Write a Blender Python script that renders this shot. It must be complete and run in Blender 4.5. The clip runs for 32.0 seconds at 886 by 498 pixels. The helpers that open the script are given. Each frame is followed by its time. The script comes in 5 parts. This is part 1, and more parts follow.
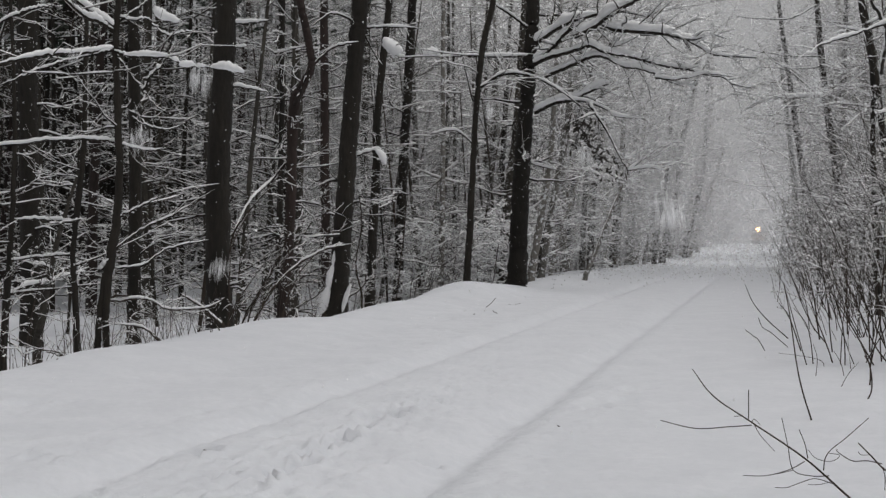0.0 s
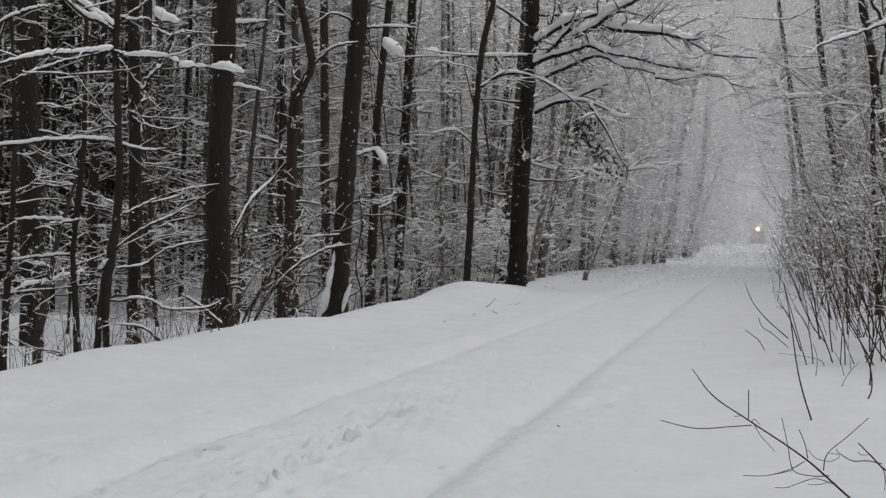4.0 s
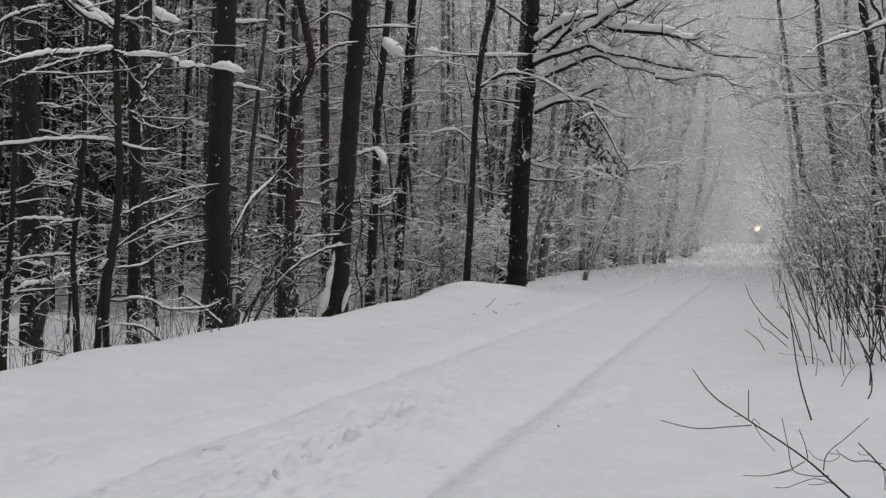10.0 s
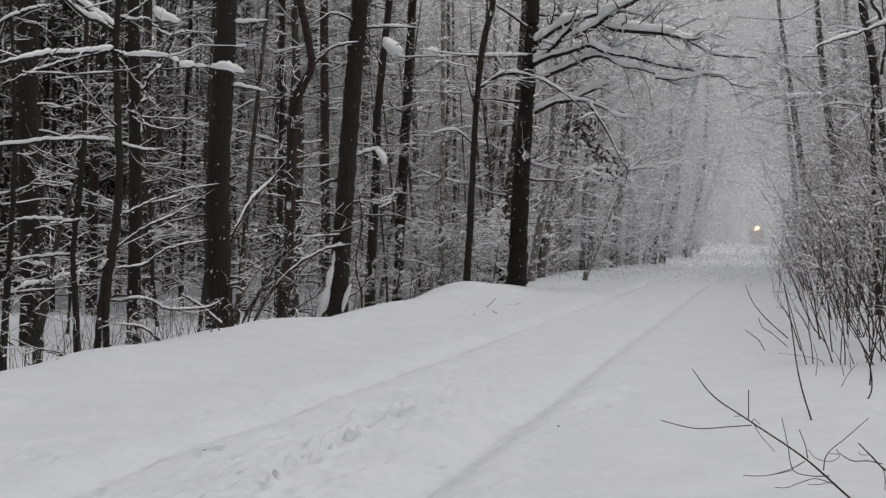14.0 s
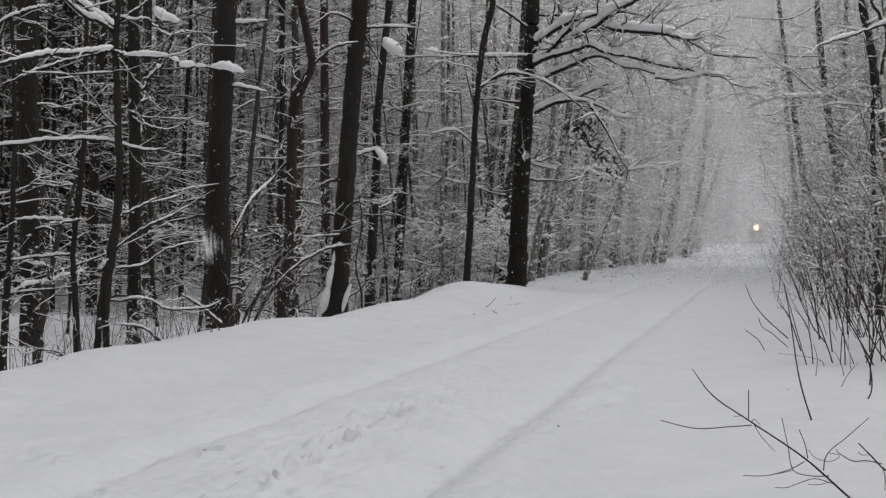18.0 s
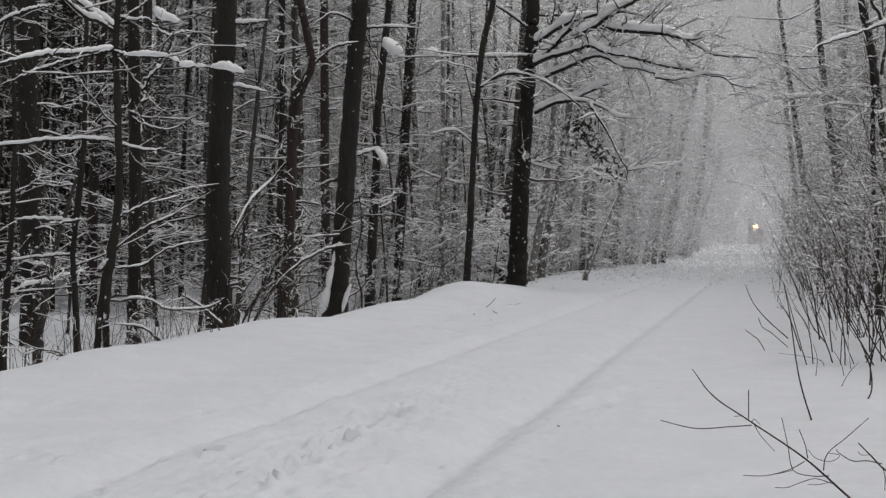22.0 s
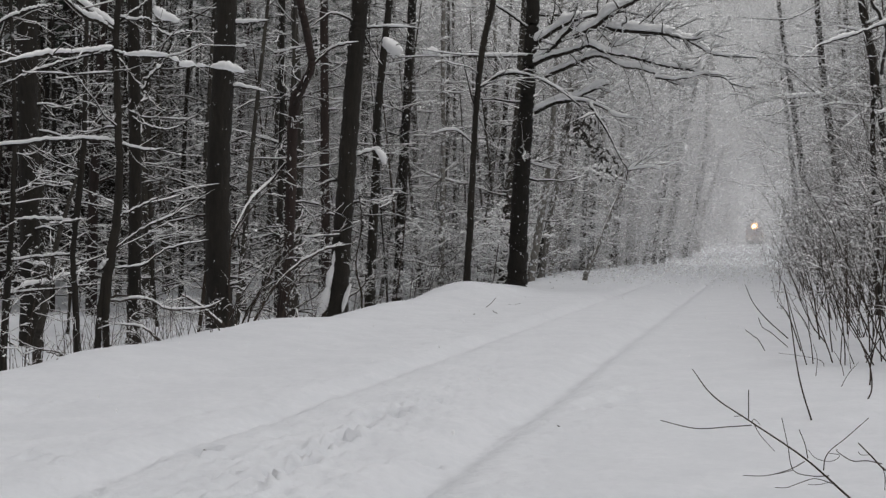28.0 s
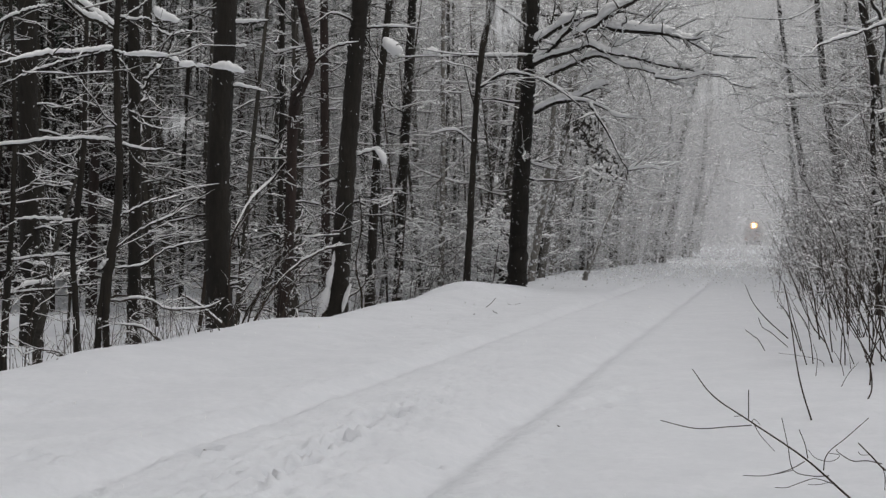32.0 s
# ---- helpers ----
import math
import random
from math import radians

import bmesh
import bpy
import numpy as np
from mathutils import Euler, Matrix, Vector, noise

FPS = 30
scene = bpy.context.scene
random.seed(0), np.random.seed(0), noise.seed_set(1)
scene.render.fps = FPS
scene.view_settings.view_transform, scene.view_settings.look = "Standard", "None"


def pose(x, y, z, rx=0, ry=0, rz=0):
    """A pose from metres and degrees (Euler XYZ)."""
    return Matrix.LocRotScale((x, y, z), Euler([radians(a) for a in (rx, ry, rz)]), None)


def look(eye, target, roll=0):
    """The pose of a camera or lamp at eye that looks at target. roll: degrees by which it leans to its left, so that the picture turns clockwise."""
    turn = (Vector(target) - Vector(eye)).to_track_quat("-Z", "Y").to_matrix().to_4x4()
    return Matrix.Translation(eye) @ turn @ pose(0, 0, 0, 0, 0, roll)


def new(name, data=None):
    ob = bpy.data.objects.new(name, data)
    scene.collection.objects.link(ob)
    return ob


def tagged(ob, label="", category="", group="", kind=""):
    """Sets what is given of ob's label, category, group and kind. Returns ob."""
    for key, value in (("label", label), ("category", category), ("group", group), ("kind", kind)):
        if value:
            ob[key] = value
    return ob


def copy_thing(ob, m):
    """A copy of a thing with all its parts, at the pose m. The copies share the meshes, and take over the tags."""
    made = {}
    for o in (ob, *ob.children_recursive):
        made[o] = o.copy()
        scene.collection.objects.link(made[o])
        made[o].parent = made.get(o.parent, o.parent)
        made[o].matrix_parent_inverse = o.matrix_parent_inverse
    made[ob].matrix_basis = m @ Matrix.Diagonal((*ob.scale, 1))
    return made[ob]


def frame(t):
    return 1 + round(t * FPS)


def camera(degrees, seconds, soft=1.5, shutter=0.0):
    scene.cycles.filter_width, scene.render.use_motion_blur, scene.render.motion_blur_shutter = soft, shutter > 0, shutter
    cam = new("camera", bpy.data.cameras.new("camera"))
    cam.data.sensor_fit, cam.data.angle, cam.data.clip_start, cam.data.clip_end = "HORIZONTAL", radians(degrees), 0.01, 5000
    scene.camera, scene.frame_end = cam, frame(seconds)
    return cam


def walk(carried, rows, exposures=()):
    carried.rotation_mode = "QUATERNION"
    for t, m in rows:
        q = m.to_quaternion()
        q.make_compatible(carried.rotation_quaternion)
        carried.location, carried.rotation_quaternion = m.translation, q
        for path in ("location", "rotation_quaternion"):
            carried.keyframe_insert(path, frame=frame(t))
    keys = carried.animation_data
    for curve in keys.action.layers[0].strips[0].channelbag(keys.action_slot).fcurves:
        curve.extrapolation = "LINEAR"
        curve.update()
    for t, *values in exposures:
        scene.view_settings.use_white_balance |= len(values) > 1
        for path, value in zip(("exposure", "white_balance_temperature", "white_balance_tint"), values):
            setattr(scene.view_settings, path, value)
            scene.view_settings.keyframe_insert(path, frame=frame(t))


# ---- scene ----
# One lens, one standing camera on a tripod beside the snowed-in railway.
cam = camera(40.0, 32.0, soft=1.35, shutter=0.5)
EYE = 1.055
walk(cam, [(0.0, pose(0, 0, EYE, 89.707, 0, 0)), (32.0, pose(0, 0, EYE, 89.707, 0, 0))])

# ---- light: an even overcast sky with a broad, weak sun behind the cloud ----
world = bpy.data.worlds.new("overcast")
scene.world = world
world.use_nodes = True
wn, wl = world.node_tree.nodes, world.node_tree.links
sky = wn.new("ShaderNodeTexSky")
sky.sky_type, sky.sun_disc = "NISHITA", False
sky.sun_elevation, sky.sun_rotation = radians(76), radians(104)
sky.dust_density = 4.0
grey = wn.new("ShaderNodeHueSaturation")
grey.inputs["Saturation"].default_value = 0.06
wl.new(sky.outputs[0], grey.inputs["Color"])
wl.new(grey.outputs[0], wn["Background"].inputs["Color"])
wn["Background"].inputs["Strength"].default_value = 0.078
sun = new("sun", bpy.data.lights.new("sun", "SUN"))
sun.data.energy, sun.data.angle, sun.data.color = 1.02, radians(85), (1.0, 0.97, 0.94)
sun.matrix_world = look((2.4, -0.6, 10.0), (0, 0, 0))
scene.view_settings.exposure = 0.0

# ---- materials ----
def material(name, base, rough=0.8):
    m = bpy.data.materials.new(name)
    m.use_nodes = True
    b = m.node_tree.nodes["Principled BSDF"]
    b.inputs["Base Color"].default_value = (*base, 1)
    b.inputs["Roughness"].default_value = rough
    return m


def node(m, kind, **values):
    n = m.node_tree.nodes.new(kind)
    for key, value in values.items():
        n.inputs[key.replace("_", " ")].default_value = value
    return n


def mottled(name, low, high, scale, rough=0.85, stretch=(1, 1, 1), bump=0.3, depth=0.02, specks=0.0, tone=0.0):
    """Two scales of noise between two colours, with relief; specks: how much of it carries stuck snow; tone: change from thing to thing."""
    m = material(name, low, rough)
    nt, b = m.node_tree, m.node_tree.nodes["Principled BSDF"]
    at = nt.nodes.new("ShaderNodeTexCoord")
    size = node(m, "ShaderNodeMapping", Scale=stretch)
    nt.links.new(at.outputs["Object"], size.inputs["Vector"])
    fine = node(m, "ShaderNodeTexNoise", Scale=scale, Detail=6.0, Roughness=0.65)
    broad = node(m, "ShaderNodeTexNoise", Scale=scale * 0.17, Detail=3.0)
    for n in (fine, broad):
        nt.links.new(size.outputs[0], n.inputs["Vector"])
    both = node(m, "ShaderNodeMath")
    both.operation = "MULTIPLY"
    nt.links.new(fine.outputs["Fac"], both.inputs[0])
    nt.links.new(broad.outputs["Fac"], both.inputs[1])
    ramp = nt.nodes.new("ShaderNodeValToRGB")
    ramp.color_ramp.elements[0].position, ramp.color_ramp.elements[1].position = 0.12, 0.45
    ramp.color_ramp.elements[0].color, ramp.color_ramp.elements[1].color = (*low, 1), (*high, 1)
    nt.links.new(both.outputs[0], ramp.inputs["Fac"])
    colour = ramp.outputs["Color"]
    if tone:
        info = nt.nodes.new("ShaderNodeObjectInfo")
        spread = node(m, "ShaderNodeMapRange")
        spread.inputs["To Min"].default_value, spread.inputs["To Max"].default_value = 1 - tone, 1 + tone
        nt.links.new(info.outputs["Random"], spread.inputs["Value"])
        hsv = nt.nodes.new("ShaderNodeHueSaturation")
        nt.links.new(spread.outputs[0], hsv.inputs["Value"])
        nt.links.new(colour, hsv.inputs["Color"])
        colour = hsv.outputs["Color"]
    if specks:
        flecks = node(m, "ShaderNodeTexNoise", Scale=9.0, Detail=5.0, Roughness=0.7)
        nt.links.new(at.outputs["Object"], flecks.inputs["Vector"])
        cut = nt.nodes.new("ShaderNodeValToRGB")
        cut.color_ramp.elements[0].position = 0.72 - specks
        cut.color_ramp.elements[1].position = 0.75 - specks
        nt.links.new(flecks.outputs["Fac"], cut.inputs["Fac"])
        mix = nt.nodes.new("ShaderNodeMixRGB")
        mix.inputs["Color2"].default_value = (0.8, 0.81, 0.83, 1)
        nt.links.new(cut.outputs["Color"], mix.inputs["Fac"])
        nt.links.new(colour, mix.inputs["Color1"])
        colour = mix.outputs["Color"]
    nt.links.new(colour, b.inputs["Base Color"])
    relief = node(m, "ShaderNodeBump", Strength=bump, Distance=depth)
    nt.links.new(fine.outputs["Fac"], relief.inputs["Height"])
    nt.links.new(relief.outputs[0], b.inputs["Normal"])
    return m


SNOW = mottled("snow", (0.62, 0.635, 0.672), (0.70, 0.712, 0.748), 14.0, 0.7, bump=0.45, depth=0.025)
CLUMP = mottled("clinging_snow", (0.81, 0.81, 0.815), (0.885, 0.885, 0.89), 30.0, 0.75, bump=0.25, depth=0.01)
BARK = mottled("dark_bark", (0.008, 0.006, 0.004), (0.030, 0.024, 0.017), 22.0, 0.92, (1, 1, 0.25), 0.9, 0.03, specks=0.04, tone=0.3)
RED = mottled("pine_bark", (0.012, 0.007, 0.006), (0.042, 0.027, 0.022), 18.0, 0.92, (1, 1, 0.3), 0.8, 0.03, specks=0.03, tone=0.25)
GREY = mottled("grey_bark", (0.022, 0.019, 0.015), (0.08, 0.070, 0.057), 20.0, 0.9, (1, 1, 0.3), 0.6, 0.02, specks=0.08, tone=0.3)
LEAF = mottled("dead_leaves", (0.012, 0.010, 0.008), (0.045, 0.036, 0.027), 30.0, 0.85, bump=0.2, depth=0.003, specks=0.06)
NEEDLE = mottled("pine_needles", (0.012, 0.02, 0.012), (0.035, 0.05, 0.03), 5.0, 0.8, bump=0.3, depth=0.02, tone=0.2)
# base colour paled to stand in for distance haze; specks are stuck snow
RIME_PALE = mottled("rimed_paled_bark", (0.10, 0.092, 0.082), (0.26, 0.245, 0.22), 20.0, 0.9, (1, 1, 0.3), 0.6, 0.02, specks=0.17, tone=0.3)
TWIG = mottled("twig_bark", (0.018, 0.012, 0.008), (0.058, 0.041, 0.029), 60.0, 0.85, bump=0.2, depth=0.003, tone=0.3)

# ---- mesh code ----
UP = np.array((0.0, 0.0, 1.0))


def circle(k):
    ang = np.arange(k) * (2 * math.pi / k) + math.pi / 2
    return np.cos(ang)[None, :, None], np.sin(ang)[None, :, None]


CIRCLE = {k: circle(k) for k in (3, 4, 5, 6, 7, 8, 9, 12)}


def slope(p):
    """Unit directions along a line of places."""
    t = np.empty_like(p)
    t[1:-1] = p[2:] - p[:-2]
    t[0] = p[1] - p[0]
    t[-1] = p[-1] - p[-2]
    return t / (np.sqrt((t * t).sum(1))[:, None] + 1e-9)


def across(a, b):
    return np.stack((a[:, 1] * b[:, 2] - a[:, 2] * b[:, 1], a[:, 2] * b[:, 0] - a[:, 0] * b[:, 2], a[:, 0] * b[:, 1] - a[:, 1] * b[:, 0]), -1)


class Shape:
    """Gathers tubes and lumps, then makes one mesh of them."""

    def __init__(self):
        self.v, self.f, self.n = [], [], 0

    def rings(self, rings):
        k, s = rings.shape[0], rings.shape[1]
        i = np.arange(k - 1)[:, None] * s + self.n
        a = np.arange(s)[None, :]
        b = (a + 1) % s
        quads = np.stack((i + a, i + b, i + s + b, i + s + a), -1).reshape(-1, 4)
        self.v.append(rings.reshape(-1, 3))
        self.f.append(quads)
        self.n += k * s

    def tube(self, pts, rad, sides=5, rough=0.0, rng=None):
        t = slope(pts)
        if abs(t[:, 2].mean()) < 0.8:
            a = np.stack((t[:, 1], -t[:, 0], 0 * t[:, 0]), -1)
        else:
            a = np.stack((0 * t[:, 0], t[:, 2], -t[:, 1]), -1)
        a /= np.sqrt((a * a).sum(1))[:, None] + 1e-9
        b = across(t, a)
        c, s = CIRCLE[sides]
        r = np.asarray(rad)[:, None, None]
        if rough:
            r = r * (1 + rough * rng.standard_normal((len(pts), sides, 1)))
        self.rings(pts[:, None, :] + r * (c * a[:, None, :] + s * b[:, None, :]))

    def cover(self, pts, rad, thick, rng, sides=5, keep=0.85):
        """Snow lying along a branch: a lumpy ridge that sits on its upper side, thinner where the branch is steep."""
        t = slope(pts)
        flat = 1 - t[:, 2] ** 2
        n = len(pts)
        chance = rng.random((2, n))
        if n > 12:
            chance[0] = np.convolve(np.pad(chance[0], 4, "edge"), (0.04, 0.08, 0.13, 0.16, 0.18, 0.16, 0.13, 0.08, 0.04), "valid") * 1.8 - 0.4
            chance[1, 1:-1] = 0
        h = thick * flat * (0.45 + 0.8 * chance[0])
        if n > 12:
            h *= np.minimum(1, (n - np.arange(n)) / (0.3 * n))
        h[chance[1] > keep] *= 0.12
        h[0] *= 0.5
        h[-1] *= 0.4
        if h.max() < thick * 0.15:
            return
        rad = np.asarray(rad)
        side = np.stack((t[:, 1], -t[:, 0], 0 * t[:, 0]), -1) / (np.sqrt(flat)[:, None] + 1e-6)
        w = np.where(h < thick * 0.1, rad * 0.3, rad * 0.95 + h * 0.45)
        m = pts + UP * (rad * 0.85 + h * 0.5)[:, None]
        c, s = CIRCLE[sides]
        ring = c * (side * w[:, None])[:, None, :] + s * UP * (h * 0.58 + 0.002)[:, None, None]
        if sides > 5:
            ring = ring * (1 + 0.045 * rng.standard_normal((n, sides, 1)))
        self.rings(m[:, None, :] + ring)

    def blades(self, centres, size, rng, flat=1.0):
        """Loose flat sprays, each turned its own way."""
        k = len(centres)
        a = rng.standard_normal((k, 3))
        a[:, 2] *= flat
        a /= np.sqrt((a * a).sum(1))[:, None]
        b = rng.standard_normal((k, 3))
        b[:, 2] *= flat
        b -= a * (a * b).sum(1)[:, None]
        b /= np.sqrt((b * b).sum(1))[:, None]
        s = (size * rng.uniform(0.6, 1.3, k))[:, None]
        quad = np.stack((centres - a * s, centres - b * s * 0.35, centres + a * s, centres + b * s * 0.35), 1)
        self.v.append(quad.reshape(-1, 3))
        self.f.append(np.arange(k * 4).reshape(k, 4) + self.n)
        self.n += k * 4

    def mesh(self, name, mat, smooth=True):
        me = bpy.data.meshes.new(name)
        if self.v:
            v, f = np.concatenate(self.v), np.concatenate(self.f)
            me.vertices.add(len(v))
            me.vertices.foreach_set("co", v.astype(np.float32).ravel())
            me.loops.add(f.size)
            me.loops.foreach_set("vertex_index", f.astype(np.int32).ravel())
            me.polygons.add(len(f))
            me.polygons.foreach_set("loop_start", np.arange(0, f.size, f.shape[1], dtype=np.int32))
            me.polygons.foreach_set("use_smooth", np.full(len(f), smooth))
            me.update(calc_edges=True)
        me.materials.append(mat)
        return me


def shards(name, mat, centres, r, rng, corners, squash=1.0):
    """Many small loose bits, three or four corners each, as one mesh."""
    k = len(centres)
    if corners == 4:
        base = np.array(((1, 1, 1), (1, -1, -1), (-1, 1, -1), (-1, -1, 1))) * 0.6
        face = np.array(((0, 1, 2), (0, 3, 1), (0, 2, 3), (1, 3, 2)))
        v = base[None] * (1 + 0.5 * rng.standard_normal((k, 4, 3)))
    else:
        a = rng.standard_normal((k, 3))
        a /= np.sqrt((a * a).sum(1))[:, None]
        b = rng.standard_normal((k, 3))
        b -= a * (a * b).sum(1)[:, None]
        b /= np.sqrt((b * b).sum(1))[:, None]
        v = np.stack((a, -0.5 * a + 0.87 * b, -0.5 * a - 0.87 * b), 1) * rng.uniform(0.7, 1.3, (k, 3, 1))
        face = np.array(((0, 1, 2),))
    v = v * np.asarray(r)[:, None, None] * (1, 1, squash) + centres[:, None, :]
    s = Shape()
    s.v.append(v.reshape(-1, 3))
    s.f.append((face[None] + np.arange(k)[:, None, None] * corners).reshape(-1, 3))
    return s.mesh(name, mat, False)


def piece(name, shape, mat, parent, label=""):
    """One mesh object under a thing or a part."""
    ob = new(name, shape if isinstance(shape, bpy.types.Mesh) else shape.mesh(name, mat))
    ob.parent = parent
    return tagged(ob, label, kind="stuff" if name in ("snow", "twig_spray", "crown", "foliage", "snow_dusting", "stand") else "")


def part(name, bm, mat, parent, label=""):
    me = bpy.data.meshes.new(name)
    bm.to_mesh(me)
    bm.free()
    me.materials.append(mat)
    ob = new(name, me)
    ob.parent = parent
    return tagged(ob, label)


def wander(rng, p, d, length, n, bend=0.12, lift=0.0):
    """A crooked line from p along d."""
    d = np.asarray(d, float) / (np.linalg.norm(d) + 1e-9)
    dirs = d + np.cumsum(rng.standard_normal((n, 3)) * bend, axis=0)
    dirs[:, 2] += np.linspace(0, lift, n)
    dirs /= np.linalg.norm(dirs, axis=1)[:, None]
    return np.concatenate((np.asarray(p, float)[None], np.asarray(p, float) + np.cumsum(dirs, axis=0) * (length / n)))


def curve_through(points, per=4, rng=None, jitter=0.0):
    """A smooth line through a few places."""
    p = np.asarray(points, float)
    q = np.concatenate((2 * p[:1] - p[1:2], p, 2 * p[-1:] - p[-2:-1]))
    out = []
    for i in range(1, len(q) - 2):
        for s in np.arange(per) / per:
            a, b, c, d = q[i - 1], q[i], q[i + 1], q[i + 2]
            out.append(0.5 * (2 * b + (c - a) * s + (2 * a - 5 * b + 4 * c - d) * s ** 2 + (3 * b - a - 3 * c + d) * s ** 3))
    out.append(p[-1])
    out = np.array(out)
    if jitter:
        out[1:-1] += rng.standard_normal((len(out) - 2, 3)) * jitter
    return out


def taper(a, b, n):
    return np.linspace(a, b, n)


# ---- the ground ----
TURN = math.atan2(568, 2154)  # the line's heading, to the right of the camera's
CT, ST = math.cos(TURN), math.sin(TURN)
RAILS = (-3.0, -1.48)


def along(x, y):
    return x * CT - y * ST, x * ST + y * CT


def place(u, v):
    return u * CT + v * ST, -u * ST + v * CT


def step(a, b, x):
    t = np.clip((x - a) / (b - a), 0, 1)
    return t * t * (3 - 2 * t)


WAVES = np.random.default_rng(5)
WAVES = [(WAVES.uniform(-1, 1), WAVES.uniform(-1, 1), WAVES.uniform(0, 6.3)) for _ in range(18)]


def ripples(u, v, size):
    z = 0
    for i, (a, b, c) in enumerate(WAVES):
        z = z + np.sin((a * u + b * v) * 6.3 / size * (0.6 + 0.12 * i) + c)
    return z / 6


# dents left by feet and wind: u, v, across, along, depth
FOOTPRINTS = (
    (-2.74, 5.54, 0.075, 0.085, 0.125),
    (-2.70, 5.44, 0.04, 0.04, 0.075),
    (-2.76, 4.64, 0.02, 0.03, 0.100),
    (-3.47, 5.27, 0.03, 0.04, 0.075),
    (-2.85, 7.58, 0.03, 0.05, 0.075),
    (-2.55, 6.14, 0.04, 0.04, 0.050),
    (-2.31, 5.15, 0.02, 0.03, 0.075),
    (-2.50, 5.40, 0.02, 0.02, 0.075),
    (-2.13, 4.93, 0.05, 0.05, 0.088),
    (-2.14, 5.10, 0.05, 0.05, 0.100),
    (-2.19, 5.37, 0.04, 0.05, 0.088),
    (-2.21, 5.60, 0.04, 0.06, 0.112),
    (-2.18, 5.73, 0.04, 0.06, 0.100),
    (-2.16, 5.87, 0.04, 0.06, 0.088),
    (-2.18, 6.14, 0.05, 0.08, 0.112),
    (-2.20, 6.54, 0.04, 0.09, 0.100),
    (-2.27, 7.06, 0.06, 0.13, 0.125),
    (-2.16, 6.96, 0.04, 0.08, 0.075),
    (-2.18, 7.18, 0.04, 0.08, 0.075))
HOLLOWS = (
    (-2.12, 7.41, 0.03, 0.08, 0.075),
    (-2.10, 7.69, 0.03, 0.10, 0.075),
    (-1.62, 5.79, 0.06, 0.04, 0.075),
    (-1.44, 5.15, 0.02, 0.02, 0.100),
    (-1.27, 7.13, 0.02, 0.03, 0.062),
    (-1.02, 7.78, 0.06, 0.08, 0.075),
    (-0.89, 8.22, 0.06, 0.10, 0.062),
    (-0.87, 8.81, 0.07, 0.08, 0.050),
    (-4.58, 6.90, 0.06, 0.13, 0.062),
    (-2.41, 5.03, 0.07, 0.04, 0.075),
    (-3.67, 5.38, 0.07, 0.08, 0.030),
    (-3.37, 5.46, 0.07, 0.09, 0.030),
    (-3.41, 6.94, 0.03, 0.06, 0.037),
    (-2.25, 5.28, 0.03, 0.03, 0.075),
    (-2.16, 4.89, 0.03, 0.03, 0.075),
    (-2.06, 5.16, 0.02, 0.03, 0.050))


def trail():
    """Ragged small dents along the walked line between the rails."""
    rng = np.random.default_rng(12)
    line = ((-2.12, 4.88), (-2.17, 5.73), (-2.24, 6.87), (-2.09, 7.78))
    out = []
    for k in range(46):
        s = rng.random() ** 1.3 * 2.99
        i = int(s)
        a, b = line[i], line[i + 1]
        f = s - i
        out.append((a[0] + (b[0] - a[0]) * f + rng.normal(0, 0.045), a[1] + (b[1] - a[1]) * f + rng.normal(0, 0.1), rng.uniform(0.02, 0.05), rng.uniform(0.03, 0.09), rng.uniform(0.02, 0.06)))
    for k in range(30):
        out.append((rng.uniform(-4.4, -1.6), rng.uniform(4.3, 6.6), rng.uniform(0.02, 0.05), rng.uniform(0.02, 0.06), rng.uniform(-0.03, 0.03)))
    return tuple(out)


TRAIL = trail()


